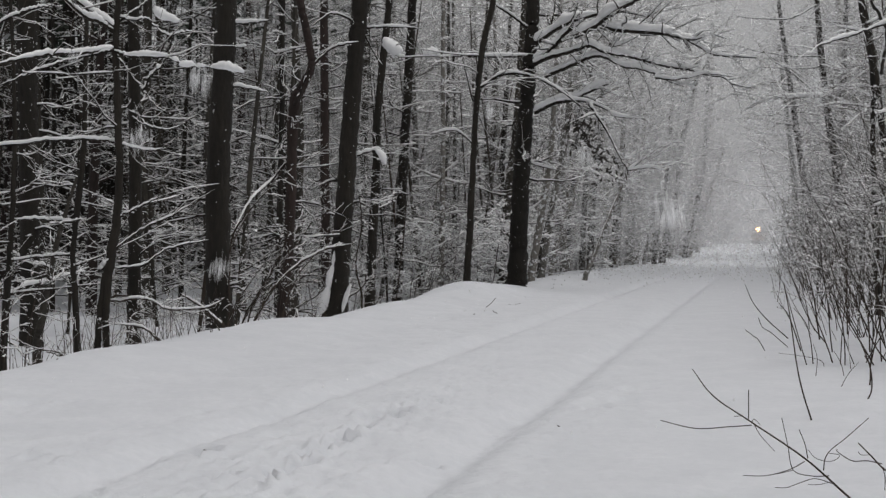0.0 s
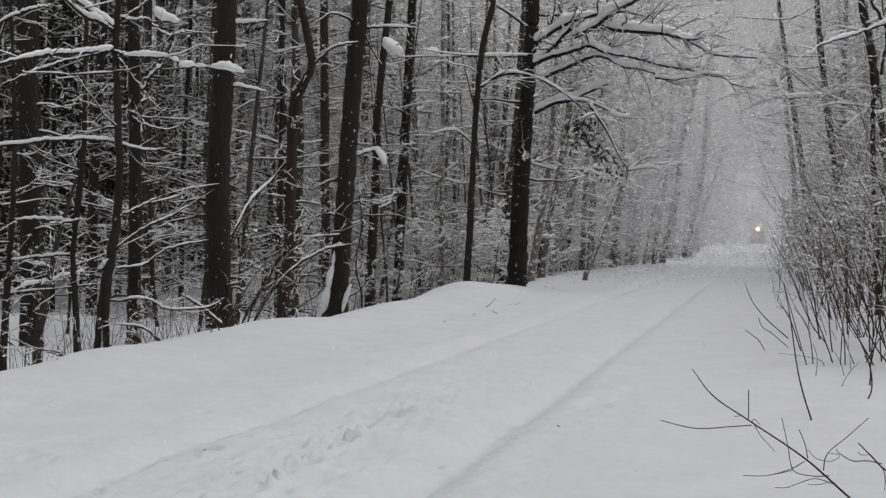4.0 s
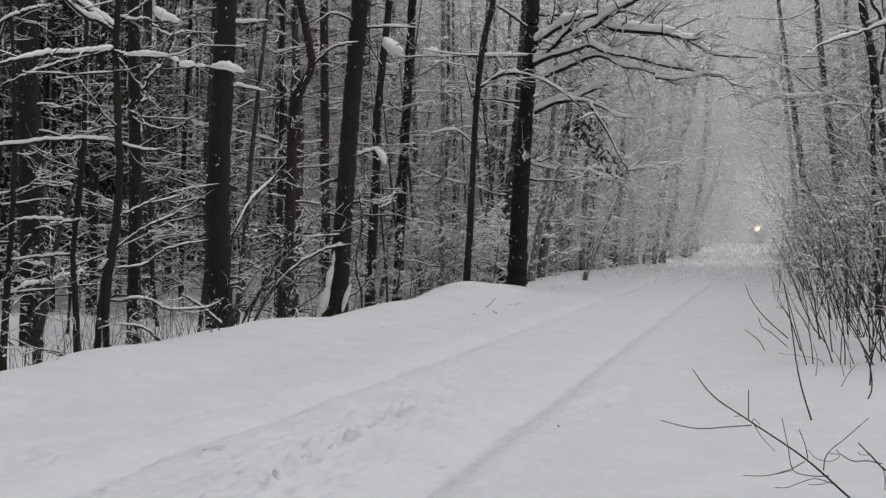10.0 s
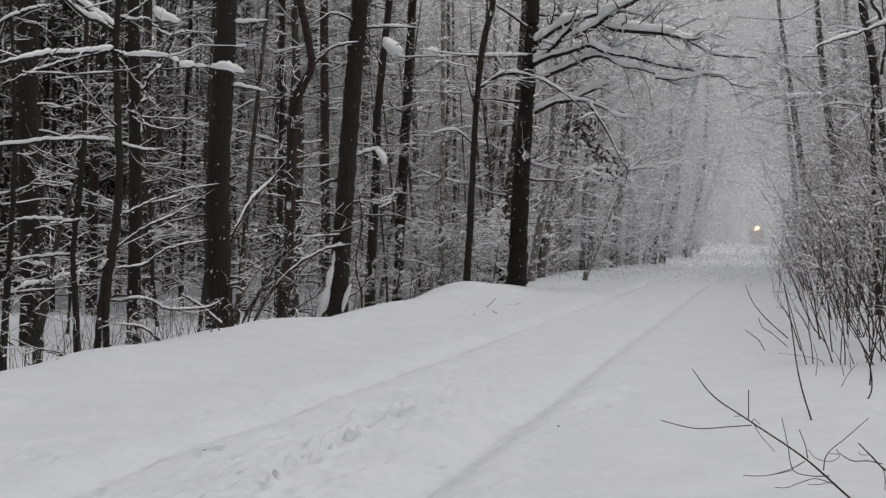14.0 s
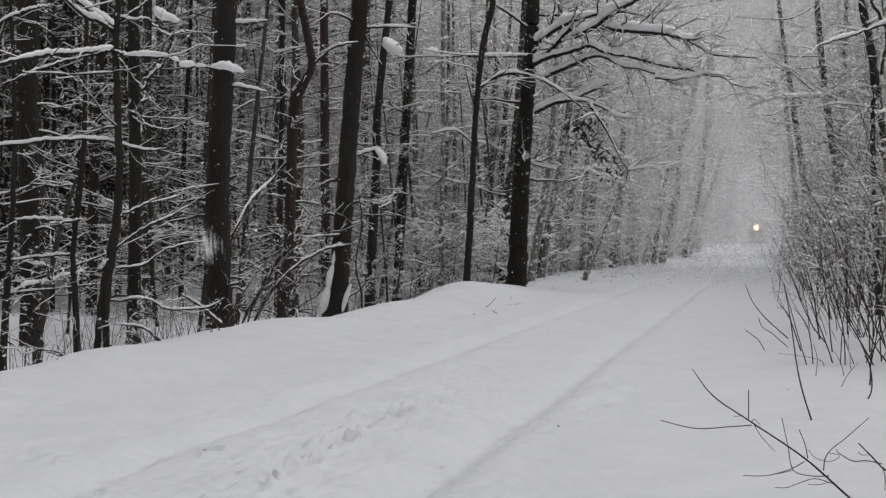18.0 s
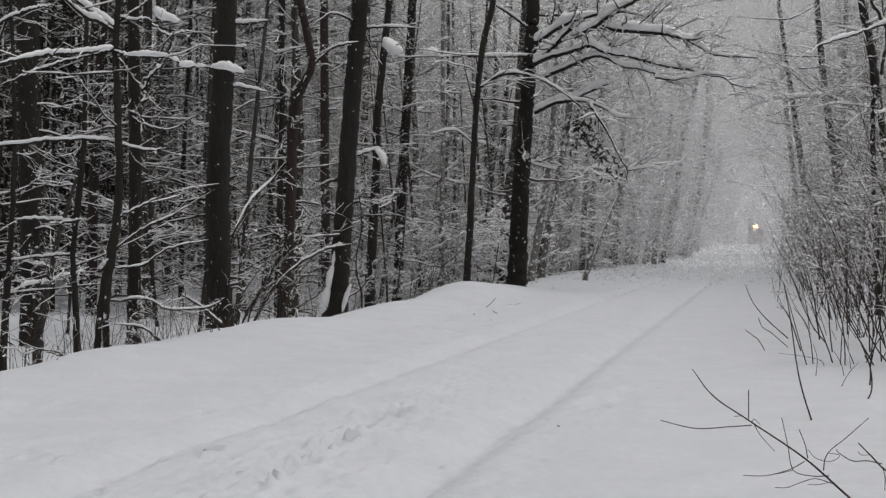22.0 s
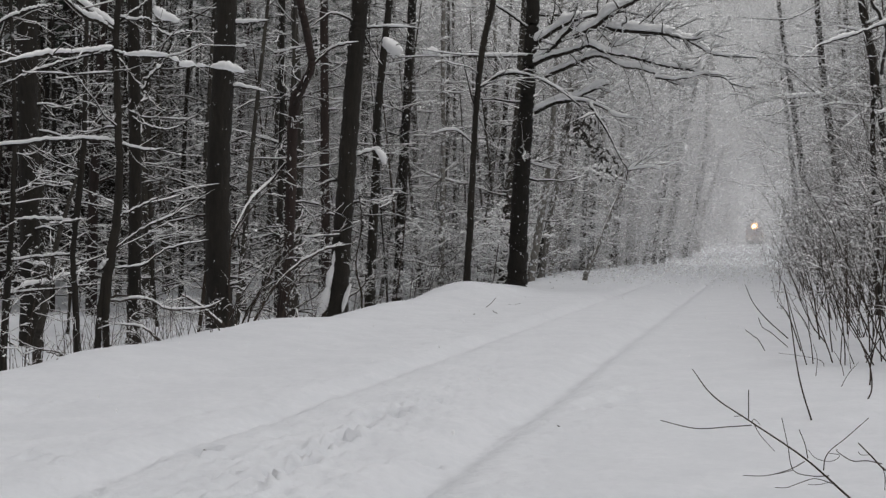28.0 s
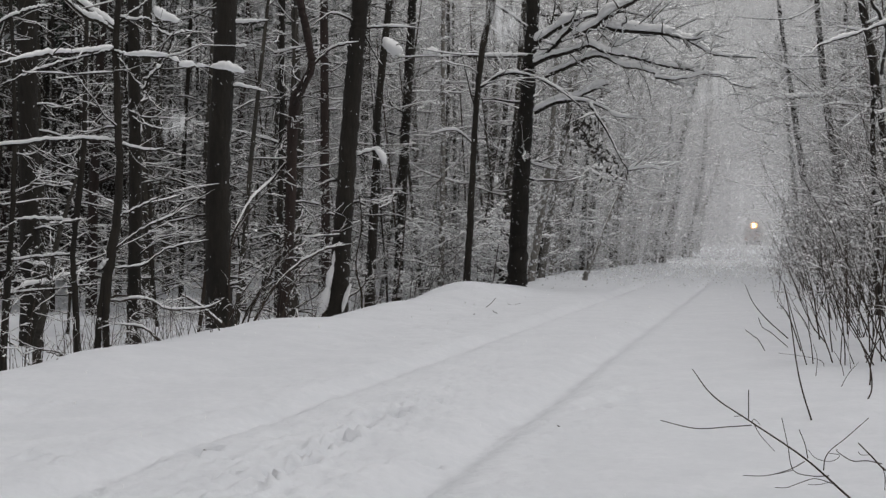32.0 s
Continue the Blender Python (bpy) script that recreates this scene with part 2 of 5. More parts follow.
def ground_height(u, v):
    u, v = np.asarray(u, float), np.asarray(v, float)
    edge = -5.6 + 0.25 * ripples(0 * u, v, 9.0)
    crest = 0.10 + 0.05 * ripples(0 * u, v, 5.0) + 0.19 * np.exp(-((v - 23.2) / 1.7) ** 2) - 0.05 * np.exp(-((v - 27.6) / 1.3) ** 2)
    z = crest * step(-4.2, -5.5, u) * step(60, 40, v) + 0.05 * step(-4.2, -5.5, u) * step(40, 60, v)
    z = z - (0.85 - 0.6 * step(27, 38, v) + 0.1 * ripples(u, v, 6.0)) * step(0, -2.6, u - edge)
    z = z + 0.75 * step(-7.5, -14, u) * step(32, 48, v)
    z = z + 0.12 * step(0.8, 1.9, u) - 0.55 * step(2.6, 5.0, u)
    wild = step(-5.8, -8.0, u) + step(1.2, 3.0, u)
    z = z + (0.012 + 0.07 * wild) * ripples(u, v, 2.6) + (0.006 + 0.03 * wild) * ripples(v, u, 0.8) + 0.006 * ripples(u + 3, v * 0.6, 0.3)
    for a, b, wide, high in ((0.95, 12.4, 0.5, 0.13), (0.62, 8.1, 0.3, 0.05), (1.5, 11.2, 0.45, 0.10), (1.1, 15.5, 0.7, 0.12)):
        z = z + high * np.exp(-((u - a) ** 2 + (v - b) ** 2) / wide ** 2)
    for r in RAILS:
        z = z - 0.078 * np.exp(-((u - r) / 0.15) ** 2)
    z = z + 0.55 * step(55, 165, v) + 0.33 * step(160, 260, v)
    near = (v < 20) & (v > 2) & (u > -7) & (u < 3)
    if near.any():
        for a, b, wa, wb, depth in FOOTPRINTS + HOLLOWS + TRAIL:
            q = ((u - a) / (1.5 * wa)) ** 2 + ((v - b) / (1.3 * wb)) ** 2
            z = z - near * 0.7 * depth * (np.exp(-q ** 2.4) - 0.25 * np.exp(-((q - 2.2) / 1.2) ** 2) * (q > 1))
        track = np.exp(-((u + 2.1 + 0.03 * (v - 6)) / 0.35) ** 2) * step(16, 7, v) + 0.5 * step(14, 5, v) * step(-5, -3.4, u) + 0.15
        z = z + near * track * (0.011 * ripples(u * 1.3 + 1, v, 0.16) + 0.007 * ripples(v, u, 0.09))
    return z


def height_at(x, y):
    u, v = along(x, y)
    return float(ground_height(u, v))


def build_ground():
    vs = [-600, -200, -80, -40, -20, -12, -8, -5, -3, -1, 0, 1, 2]
    v = 2.6
    while v < 320:
        vs.append(v)
        v += max(0.02, v * 0.0075) if v < 8 else v * 0.0075
    while v < 4200:
        vs.append(v)
        v *= 1.2
    us = list(np.arange(-8.0, -4.5, 0.07)) + list(np.arange(-4.5, -0.9, 0.022)) + list(np.arange(-0.9, 3.0, 0.07))
    s, left = 0.08, -8.0
    while left > -2600:
        left -= s
        us.insert(0, left)
        s *= 1.13
    s, right = 0.08, us[-1]
    while right < 2600:
        right += s
        us.append(right)
        s *= 1.13
    u, v = np.meshgrid(np.array(us), np.array(vs))
    x, y = place(u, v)
    z = ground_height(u, v)
    g = Shape()
    k, s = u.shape
    co = np.stack((x, y, z), -1)
    i = np.arange(k - 1)[:, None] * s
    a = np.arange(s - 1)[None, :]
    g.v.append(co.reshape(-1, 3))
    g.f.append(np.stack((i + a, i + a + 1, i + s + a + 1, i + s + a), -1).reshape(-1, 4))
    ob = new("ground", g.mesh("ground", SNOW))
    tagged(ob, "deep fresh snow over a railway bed and forest floor", "snow", kind="structure")


build_ground()


# ---- trees ----
def branch_set(rng, wood, fine, snow, path, rad, count, reach, size=0.5, snow_depth=0.03, lift=0.25, level=0, start=0.15, keep=0.7, dust=None, least=0.0022, share=0.45):
    """Side shoots along a branch, with shoots of their own, and the snow that lies on them."""
    n = len(path)
    for _ in range(count):
        at = rng.uniform(start, 1.0) * (n - 1.01)
        i = int(at)
        p = path[i] + (path[i + 1] - path[i]) * (at - i)
        t = path[i + 1] - path[i]
        t = t / (np.linalg.norm(t) + 1e-9)
        g = rng.standard_normal(3)
        d = t * rng.uniform(0.3, 1.0) + (g - t * float(g @ t)) * rng.uniform(0.35, 0.75)
        d[2] += 0.15
        length = reach * rng.uniform(0.35, 1.0) * (1.1 - 0.5 * at / n)
        r = max(np.interp(at, np.arange(n), rad) * size, least)
        steps = 4 if level else 2
        q = wander(rng, p, d, length, steps, 0.26, lift * rng.uniform(-0.6, 1.0))
        rr = taper(r, max(r * 0.25, least * 0.7), steps + 1)
        (fine if r < 0.012 else wood).tube(q, rr, 3 if r < 0.012 else 4)
        snow.cover(q, rr, snow_depth * rng.uniform(0.5, 1.2), rng, 4 if level else 3, keep)
        if dust is not None:
            for j in (1, 2):
                if rng.random() < share:
                    dust.append(q[j] + (0, 0, 0.012))
        if level:
            branch_set(rng, wood, fine, snow, q, rr, rng.integers(2, 4), length * 0.55, 0.55, snow_depth * 0.75, lift, level - 1, 0.15, keep, dust, least, share)


def dusting(dust, root, rng, size):
    if dust:
        piece("snow_dusting", shards("snow_dusting", CLUMP, np.array(dust), size * rng.uniform(0.5, 1.4, len(dust)), rng, 4, 0.6), CLUMP, root, "small clumps of fresh snow on the twigs")


def tree(name, trunk, rad, label, bark=None, limbs=6, limb_len=2.2, from_z=1.2, shoots=7, seed=0, snow_depth=0.03, extra=(), to_z=None, level=1, category="tree", drop=True, droop=0.05, reach=0.9, lumps=(), leaves=()):
    """A tree on its own root: trunk through a few places, limbs with shoots and snow. extra: limbs given by their own places."""
    rng = np.random.default_rng(seed + 100)
    bark = bark or BARK
    base = np.array(trunk[0], float)
    foot = base.copy()
    if drop:
        foot[2] = height_at(foot[0], foot[1]) - 0.12
    root = new(name)
    root.location = foot
    pts = [np.array(p, float) - foot for p in trunk]
    if drop and abs(pts[0][2]) > 0.02:
        pts.insert(0, np.zeros(3))
        rad = (rad[0] * 1.08,) + tuple(rad)
    path = curve_through(pts, 22 if rad[1] > 0.05 else 8, rng, 0.004)
    rr = np.interp(np.linspace(0, len(pts) - 1, len(path)), np.arange(len(pts)), rad)
    rr = rr * (1 + 0.25 * np.exp(-np.maximum(path[:, 2], 0) / 0.25))
    s = Shape()
    s.tube(path, rr, 12, 0.05, rng)
    body = piece("trunk", s, bark, root)
    fine, dust = Shape(), []
    top = path[:, 2].max() if to_z is None else to_z
    for _ in range(limbs):
        z = rng.uniform(from_z, top)
        i = int(np.argmin(abs(path[:, 2] - z)))
        ang = rng.uniform(0, 6.283)
        r = min(rr[i] * rng.uniform(0.12, 0.3), 0.03)
        n = 8
        q = wander(rng, path[i], (math.cos(ang), math.sin(ang), rng.uniform(-0.25, 0.4)), limb_len * rng.uniform(0.3, 1.0), n, 0.14, droop)
        lr = taper(r, 0.003, n + 1)
        limb, lsnow = Shape(), Shape()
        limb.tube(q, lr, 5)
        lsnow.cover(q, lr, snow_depth * rng.uniform(0.6, 1.2), rng, 5)
        branch_set(rng, limb, fine, lsnow, q, lr, shoots, limb_len * 0.5, 0.55, snow_depth * 0.7, 0.2, level, 0.15, 0.6, dust)
        ob = piece("limb", limb, bark, root)
        piece("snow", lsnow, CLUMP, ob, "fresh snow lying along the limb")
    for line, r0, r1, depth, count in extra:
        q = curve_through([np.array(p, float) - foot for p in line], 9, rng, 0.005)
        lr = taper(r0, r1, len(q))
        limb, lsnow = Shape(), Shape()
        limb.tube(q, lr, 7, 0.08, rng)
        if depth:
            lsnow.cover(q, lr, depth, rng, 8, 0.97)
        branch_set(rng, limb, fine, lsnow, q, lr, count, reach, 0.5, min(max(depth * 0.4, 0.012), 0.06), 0.1, level, 0.15, 0.7, dust)
        ob = piece("limb", limb, bark, root)
        if lsnow.v:
            piece("snow", lsnow, CLUMP, ob, "thick fresh snow lying along the limb")
    for line, fat in lumps:
        q = curve_through([np.array(p, float) - foot for p in line], 6)
        s = Shape()
        s.tube(q + rng.standard_normal(q.shape) * fat * 0.05, fat * np.sin(np.linspace(0.10, math.pi - 0.10, len(q))) ** 0.6, 9, 0.09, rng)
        piece("snow_lump", s, CLUMP, root, "rounded lump of fresh snow")
    for line, spread, count in leaves:
        q = curve_through([np.array(p, float) - foot for p in line], 8)
        spots = q[rng.integers(len(q), size=count)] + rng.standard_normal((count, 3)) * spread - (0, 0, spread * 0.8)
        s = Shape()
        s.blades(spots, 0.075, rng)
        tagged(piece("foliage", s, LEAF, root, "withered brown leaves on a broken bough"), kind="stuff")
    dusting(dust, root, rng, 0.013)
    if fine.v:
        tagged(piece("twig_spray", fine, TWIG, root), kind="stuff")
    return tagged(root, label, category)


# ---- the trees at the forest's edge ----
def edge_trees():
    dark = "dark snow-flecked trunk rising behind the snow bank"
    tree("pine_tree", ((-7.11, 20.99, -0.50), (-7.14, 21.01, 2.03), (-7.18, 21.02, 5.25), (-7.21, 21.04, 9.15)), (0.175, 0.166, 0.161, 0.127), "thick dark pine trunk with thin dead branches", limbs=7, limb_len=1.6, seed=1, to_z=6)
    tree("pine_tree", ((-3.30, 17.99, -0.13), (-3.33, 18.00, 1.89), (-3.20, 18.02, 4.65), (-3.11, 18.04, 8.83)), (0.201, 0.175, 0.155, 0.117), "straight thick dark pine trunk behind the snow bank", limbs=6, limb_len=1.2, seed=2, to_z=6,
         extra=((((-3.13, 18.02, 4.29), (-2.87, 18.02, 4.30), (-2.57, 18.02, 4.35)), 0.016, 0.006, 0.06, 0), (((-3.13, 18.01, 3.93), (-2.91, 18.02, 3.96)), 0.012, 0.005, 0.05, 0), (((-3.11, 18.01, 3.37), (-2.87, 18.01, 3.34), (-2.59, 18.01, 3.28)), 0.014, 0.005, 0.05, 1)))
    tree("birch_tree", ((-2.51, 18.99, -0.06), (-2.40, 19.00, 1.14), (-2.33, 19.01, 3.08), (-2.20, 19.01, 3.48), (-2.05, 19.01, 3.83), (-2.13, 19.02, 4.36), (-2.23, 19.02, 4.85), (-2.37, 19.03, 5.91)), (0.088, 0.079, 0.088, 0.071, 0.057, 0.062, 0.062, 0.044), "crooked reddish trunk with snow in its bend", RED, limbs=6, limb_len=1.5, seed=3, to_z=5,
         extra=((((-2.30, 18.91, 3.18), (-2.17, 18.91, 3.51), (-2.07, 18.91, 3.73)), 0.03, 0.02, 0.13, 0), (((-2.05, 19.01, 3.81), (-1.71, 19.02, 4.10), (-1.32, 19.02, 4.19)), 0.022, 0.008, 0.035, 2), (((-2.46, 19.01, 2.29), (-2.68, 19.01, 2.03), (-2.95, 18.50, 1.66), (-3.13, 18.00, 1.14)), 0.02, 0.01, 0.04, 3)))
    tree("pine_tree", ((-1.73, 19.99, -0.01), (-1.60, 20.01, 1.98), (-1.44, 20.02, 4.12), (-1.36, 20.02, 5.05), (-1.23, 20.03, 7.83)), (0.167, 0.149, 0.139, 0.130, 0.102), "dark leaning trunk with snow plastered round its foot", limbs=6, limb_len=1.4, seed=4, to_z=6,
         extra=((((-1.34, 20.02, 4.63), (-1.78, 19.82, 4.78), (-2.11, 19.62, 4.56)), 0.022, 0.008, 0.03, 1), (((-1.41, 20.01, 2.49), (-1.20, 20.01, 2.56), (-1.01, 20.01, 2.59)), 0.014, 0.006, 0.06, 0), (((-1.34, 20.02, 4.58), (-0.87, 20.02, 4.60), (-0.36, 20.02, 4.58)), 0.018, 0.006, 0.035, 2), (((-1.34, 20.02, 4.58), (-1.13, 20.02, 4.17), (-0.97, 20.01, 3.93)), 0.018, 0.01, 0.06, 1)),
         lumps=((((-2.01, 19.89, -0.11), (-1.94, 19.90, 0.08), (-1.87, 19.90, 0.36)), 0.08), (((-1.88, 19.90, 0.27), (-1.85, 19.90, 0.50), (-1.79, 19.90, 0.70)), 0.06), (((-1.81, 19.90, 0.64), (-1.77, 19.90, 0.82), (-1.74, 19.90, 0.96)), 0.04), (((-1.64, 19.79, -0.07), (-1.58, 19.80, 0.15), (-1.50, 19.80, 0.39)), 0.042), (((-1.11, 20.01, 2.61), (-1.00, 20.01, 2.49), (-0.95, 20.01, 2.35)), 0.06)))
    tree("young_tree", ((0.53, 27.00, 0.23), (0.60, 27.00, 1.43), (0.73, 27.02, 3.94), (0.89, 27.02, 5.44), (1.12, 27.03, 6.44), (1.39, 27.04, 8.45)), (0.081, 0.075, 0.063, 0.069, 0.063, 0.044), "slender dark young trunk behind a snow mound", limbs=6, limb_len=1.8, seed=5, to_z=7,
         extra=((((0.73, 27.02, 4.00), (0.60, 27.02, 4.44), (0.39, 27.02, 5.32)), 0.02, 0.01, 0.02, 2), (((0.83, 27.02, 4.50), (1.33, 27.02, 4.79), (1.96, 27.02, 4.75), (2.53, 26.52, 4.38), (3.15, 26.51, 3.91)), 0.03, 0.01, 0.07, 5), (((0.68, 27.01, 3.25), (0.26, 27.01, 3.54), (-0.30, 27.01, 3.46)), 0.02, 0.008, 0.07, 3)))
    tree("oak_tree", ((1.69, 28.00, 0.04), (1.79, 28.01, 2.35), (1.95, 28.02, 4.69), (2.08, 28.03, 6.64), (2.22, 28.05, 10.02)), (0.234, 0.201, 0.169, 0.149, 0.117), "large dark tree reaching snow-laden limbs over the track", limbs=9, limb_len=2.4, seed=6, to_z=8, from_z=2, level=2, reach=1.25,
         extra=((((2.09, 28.00, 5.60), (2.58, 27.67, 5.90), (2.89, 27.33, 6.00), (3.46, 27.00, 6.13)), 0.050, 0.030, 0.22, 10),
                (((2.00, 28.00, 5.18), (2.34, 27.80, 5.35), (2.58, 27.60, 5.57), (2.79, 27.40, 5.79), (3.11, 27.20, 5.98)), 0.050, 0.035, 0.20, 8),
                (((2.94, 27.30, 5.67), (3.34, 27.07, 5.83), (3.63, 26.85, 6.03), (4.03, 26.62, 6.25), (4.49, 26.40, 6.47)), 0.055, 0.035, 0.26, 16),
                (((3.55, 27.00, 5.86), (3.80, 26.71, 5.71), (4.12, 26.43, 5.64), (4.81, 26.14, 5.52), (5.17, 25.86, 5.36), (5.41, 25.57, 5.15), (5.65, 25.29, 4.96), (6.45, 25.00, 4.85)), 0.050, 0.012, 0.19, 26),
                (((5.12, 25.60, 5.32), (5.32, 25.40, 5.30), (5.51, 25.20, 5.36), (5.87, 25.00, 5.23)), 0.020, 0.008, 0.07, 8),
                (((2.03, 28.00, 5.12), (2.40, 27.77, 5.27), (2.76, 27.54, 5.33), (3.12, 27.31, 5.42), (3.28, 27.08, 5.42), (3.56, 26.85, 5.27), (4.03, 26.62, 5.13), (4.36, 26.38, 5.00), (4.81, 26.15, 4.84), (5.25, 25.92, 4.73), (5.50, 25.69, 4.60), (5.86, 25.46, 4.51), (6.04, 25.23, 4.33), (6.45, 25.00, 4.22)), 0.045, 0.010, 0.13, 26),
                (((2.35, 28.00, 4.88), (2.78, 27.73, 5.02), (3.14, 27.47, 5.17), (3.42, 27.20, 5.22), (3.64, 26.93, 5.13), (3.91, 26.67, 4.92), (4.30, 26.40, 4.81), (4.62, 26.13, 4.65), (4.82, 25.87, 4.48), (5.06, 25.60, 4.34)), 0.042, 0.010, 0.15, 22),
                (((4.54, 26.00, 4.58), (4.85, 25.75, 4.50), (5.16, 25.50, 4.52), (5.46, 25.25, 4.55), (5.93, 25.00, 4.46)), 0.020, 0.008, 0.08, 8),
                (((2.11, 28.00, 4.04), (2.53, 27.80, 4.23), (2.90, 27.60, 4.28), (3.26, 27.40, 4.43), (3.61, 27.20, 4.58), (3.76, 27.00, 4.60)), 0.045, 0.015, 0.17, 12),
                (((2.19, 27.60, 4.75), (2.75, 27.40, 4.45), (2.98, 27.20, 4.17), (3.23, 27.00, 3.91)), 0.022, 0.012, 0.06, 6),
                (((2.74, 27.30, 4.25), (3.22, 27.10, 4.18), (3.63, 26.90, 3.98), (3.79, 26.70, 3.82), (4.38, 26.50, 3.76)), 0.022, 0.008, 0.09, 9),
                (((3.43, 27.00, 5.78), (3.63, 26.90, 5.55), (3.78, 26.80, 5.37), (3.98, 26.70, 5.44), (4.27, 26.60, 5.56)), 0.020, 0.008, 0.11, 6),
                (((4.18, 26.40, 4.83), (4.01, 26.33, 4.54), (4.16, 26.27, 4.10), (4.33, 26.20, 3.85)), 0.012, 0.005, 0.03, 6),
                (((4.22, 26.30, 4.79), (4.40, 26.25, 4.47), (4.51, 26.20, 3.97)), 0.012, 0.005, 0.03, 5),
                (((2.13, 28.00, 5.34), (1.23, 27.67, 5.28), (0.20, 27.33, 5.23), (-0.99, 27.00, 5.17)), 0.025, 0.010, 0.07, 8),
                (((2.03, 28.00, 5.93), (1.57, 28.00, 6.28), (1.12, 28.00, 6.58), (0.73, 28.00, 6.97)), 0.030, 0.015, 0.10, 6),
                (((1.90, 28.00, 4.82), (1.56, 27.83, 4.91), (1.23, 27.67, 4.81), (0.94, 27.50, 4.63)), 0.022, 0.010, 0.12, 4),
                (((3.19, 26.60, 4.07), (3.38, 26.55, 3.79), (3.62, 26.50, 3.39), (3.82, 26.45, 2.96), (4.01, 26.40, 2.62)), 0.030, 0.012, 0.22, 8),
                (((4.01, 26.40, 2.62), (4.49, 26.40, 2.68), (4.85, 26.40, 2.61)), 0.014, 0.006, 0.08, 7),
                (((4.01, 26.40, 2.62), (4.36, 26.40, 2.88), (4.68, 26.40, 3.14)), 0.014, 0.006, 0.08, 6),
                (((4.01, 26.40, 2.62), (3.96, 26.50, 2.26)), 0.012, 0.008, 0.05, 4),
                (((2.03, 28.00, 2.87), (2.29, 28.00, 2.80), (2.61, 28.00, 2.73)), 0.018, 0.008, 0.09, 2)),
         lumps=((((-0.91, 27.12, 5.31), (-1.12, 27.12, 5.40), (-1.33, 27.12, 5.61)), 0.16), (((-0.43, 27.12, 5.24), (-0.24, 27.12, 5.33), (-0.08, 27.12, 5.23)), 0.10)),
         leaves=((((3.03, 26.51, 3.70), (3.27, 26.51, 3.27), (3.76, 26.51, 2.65)), 0.15, 170), (((2.67, 26.61, 3.59), (3.15, 26.51, 3.70)), 0.08, 60)))
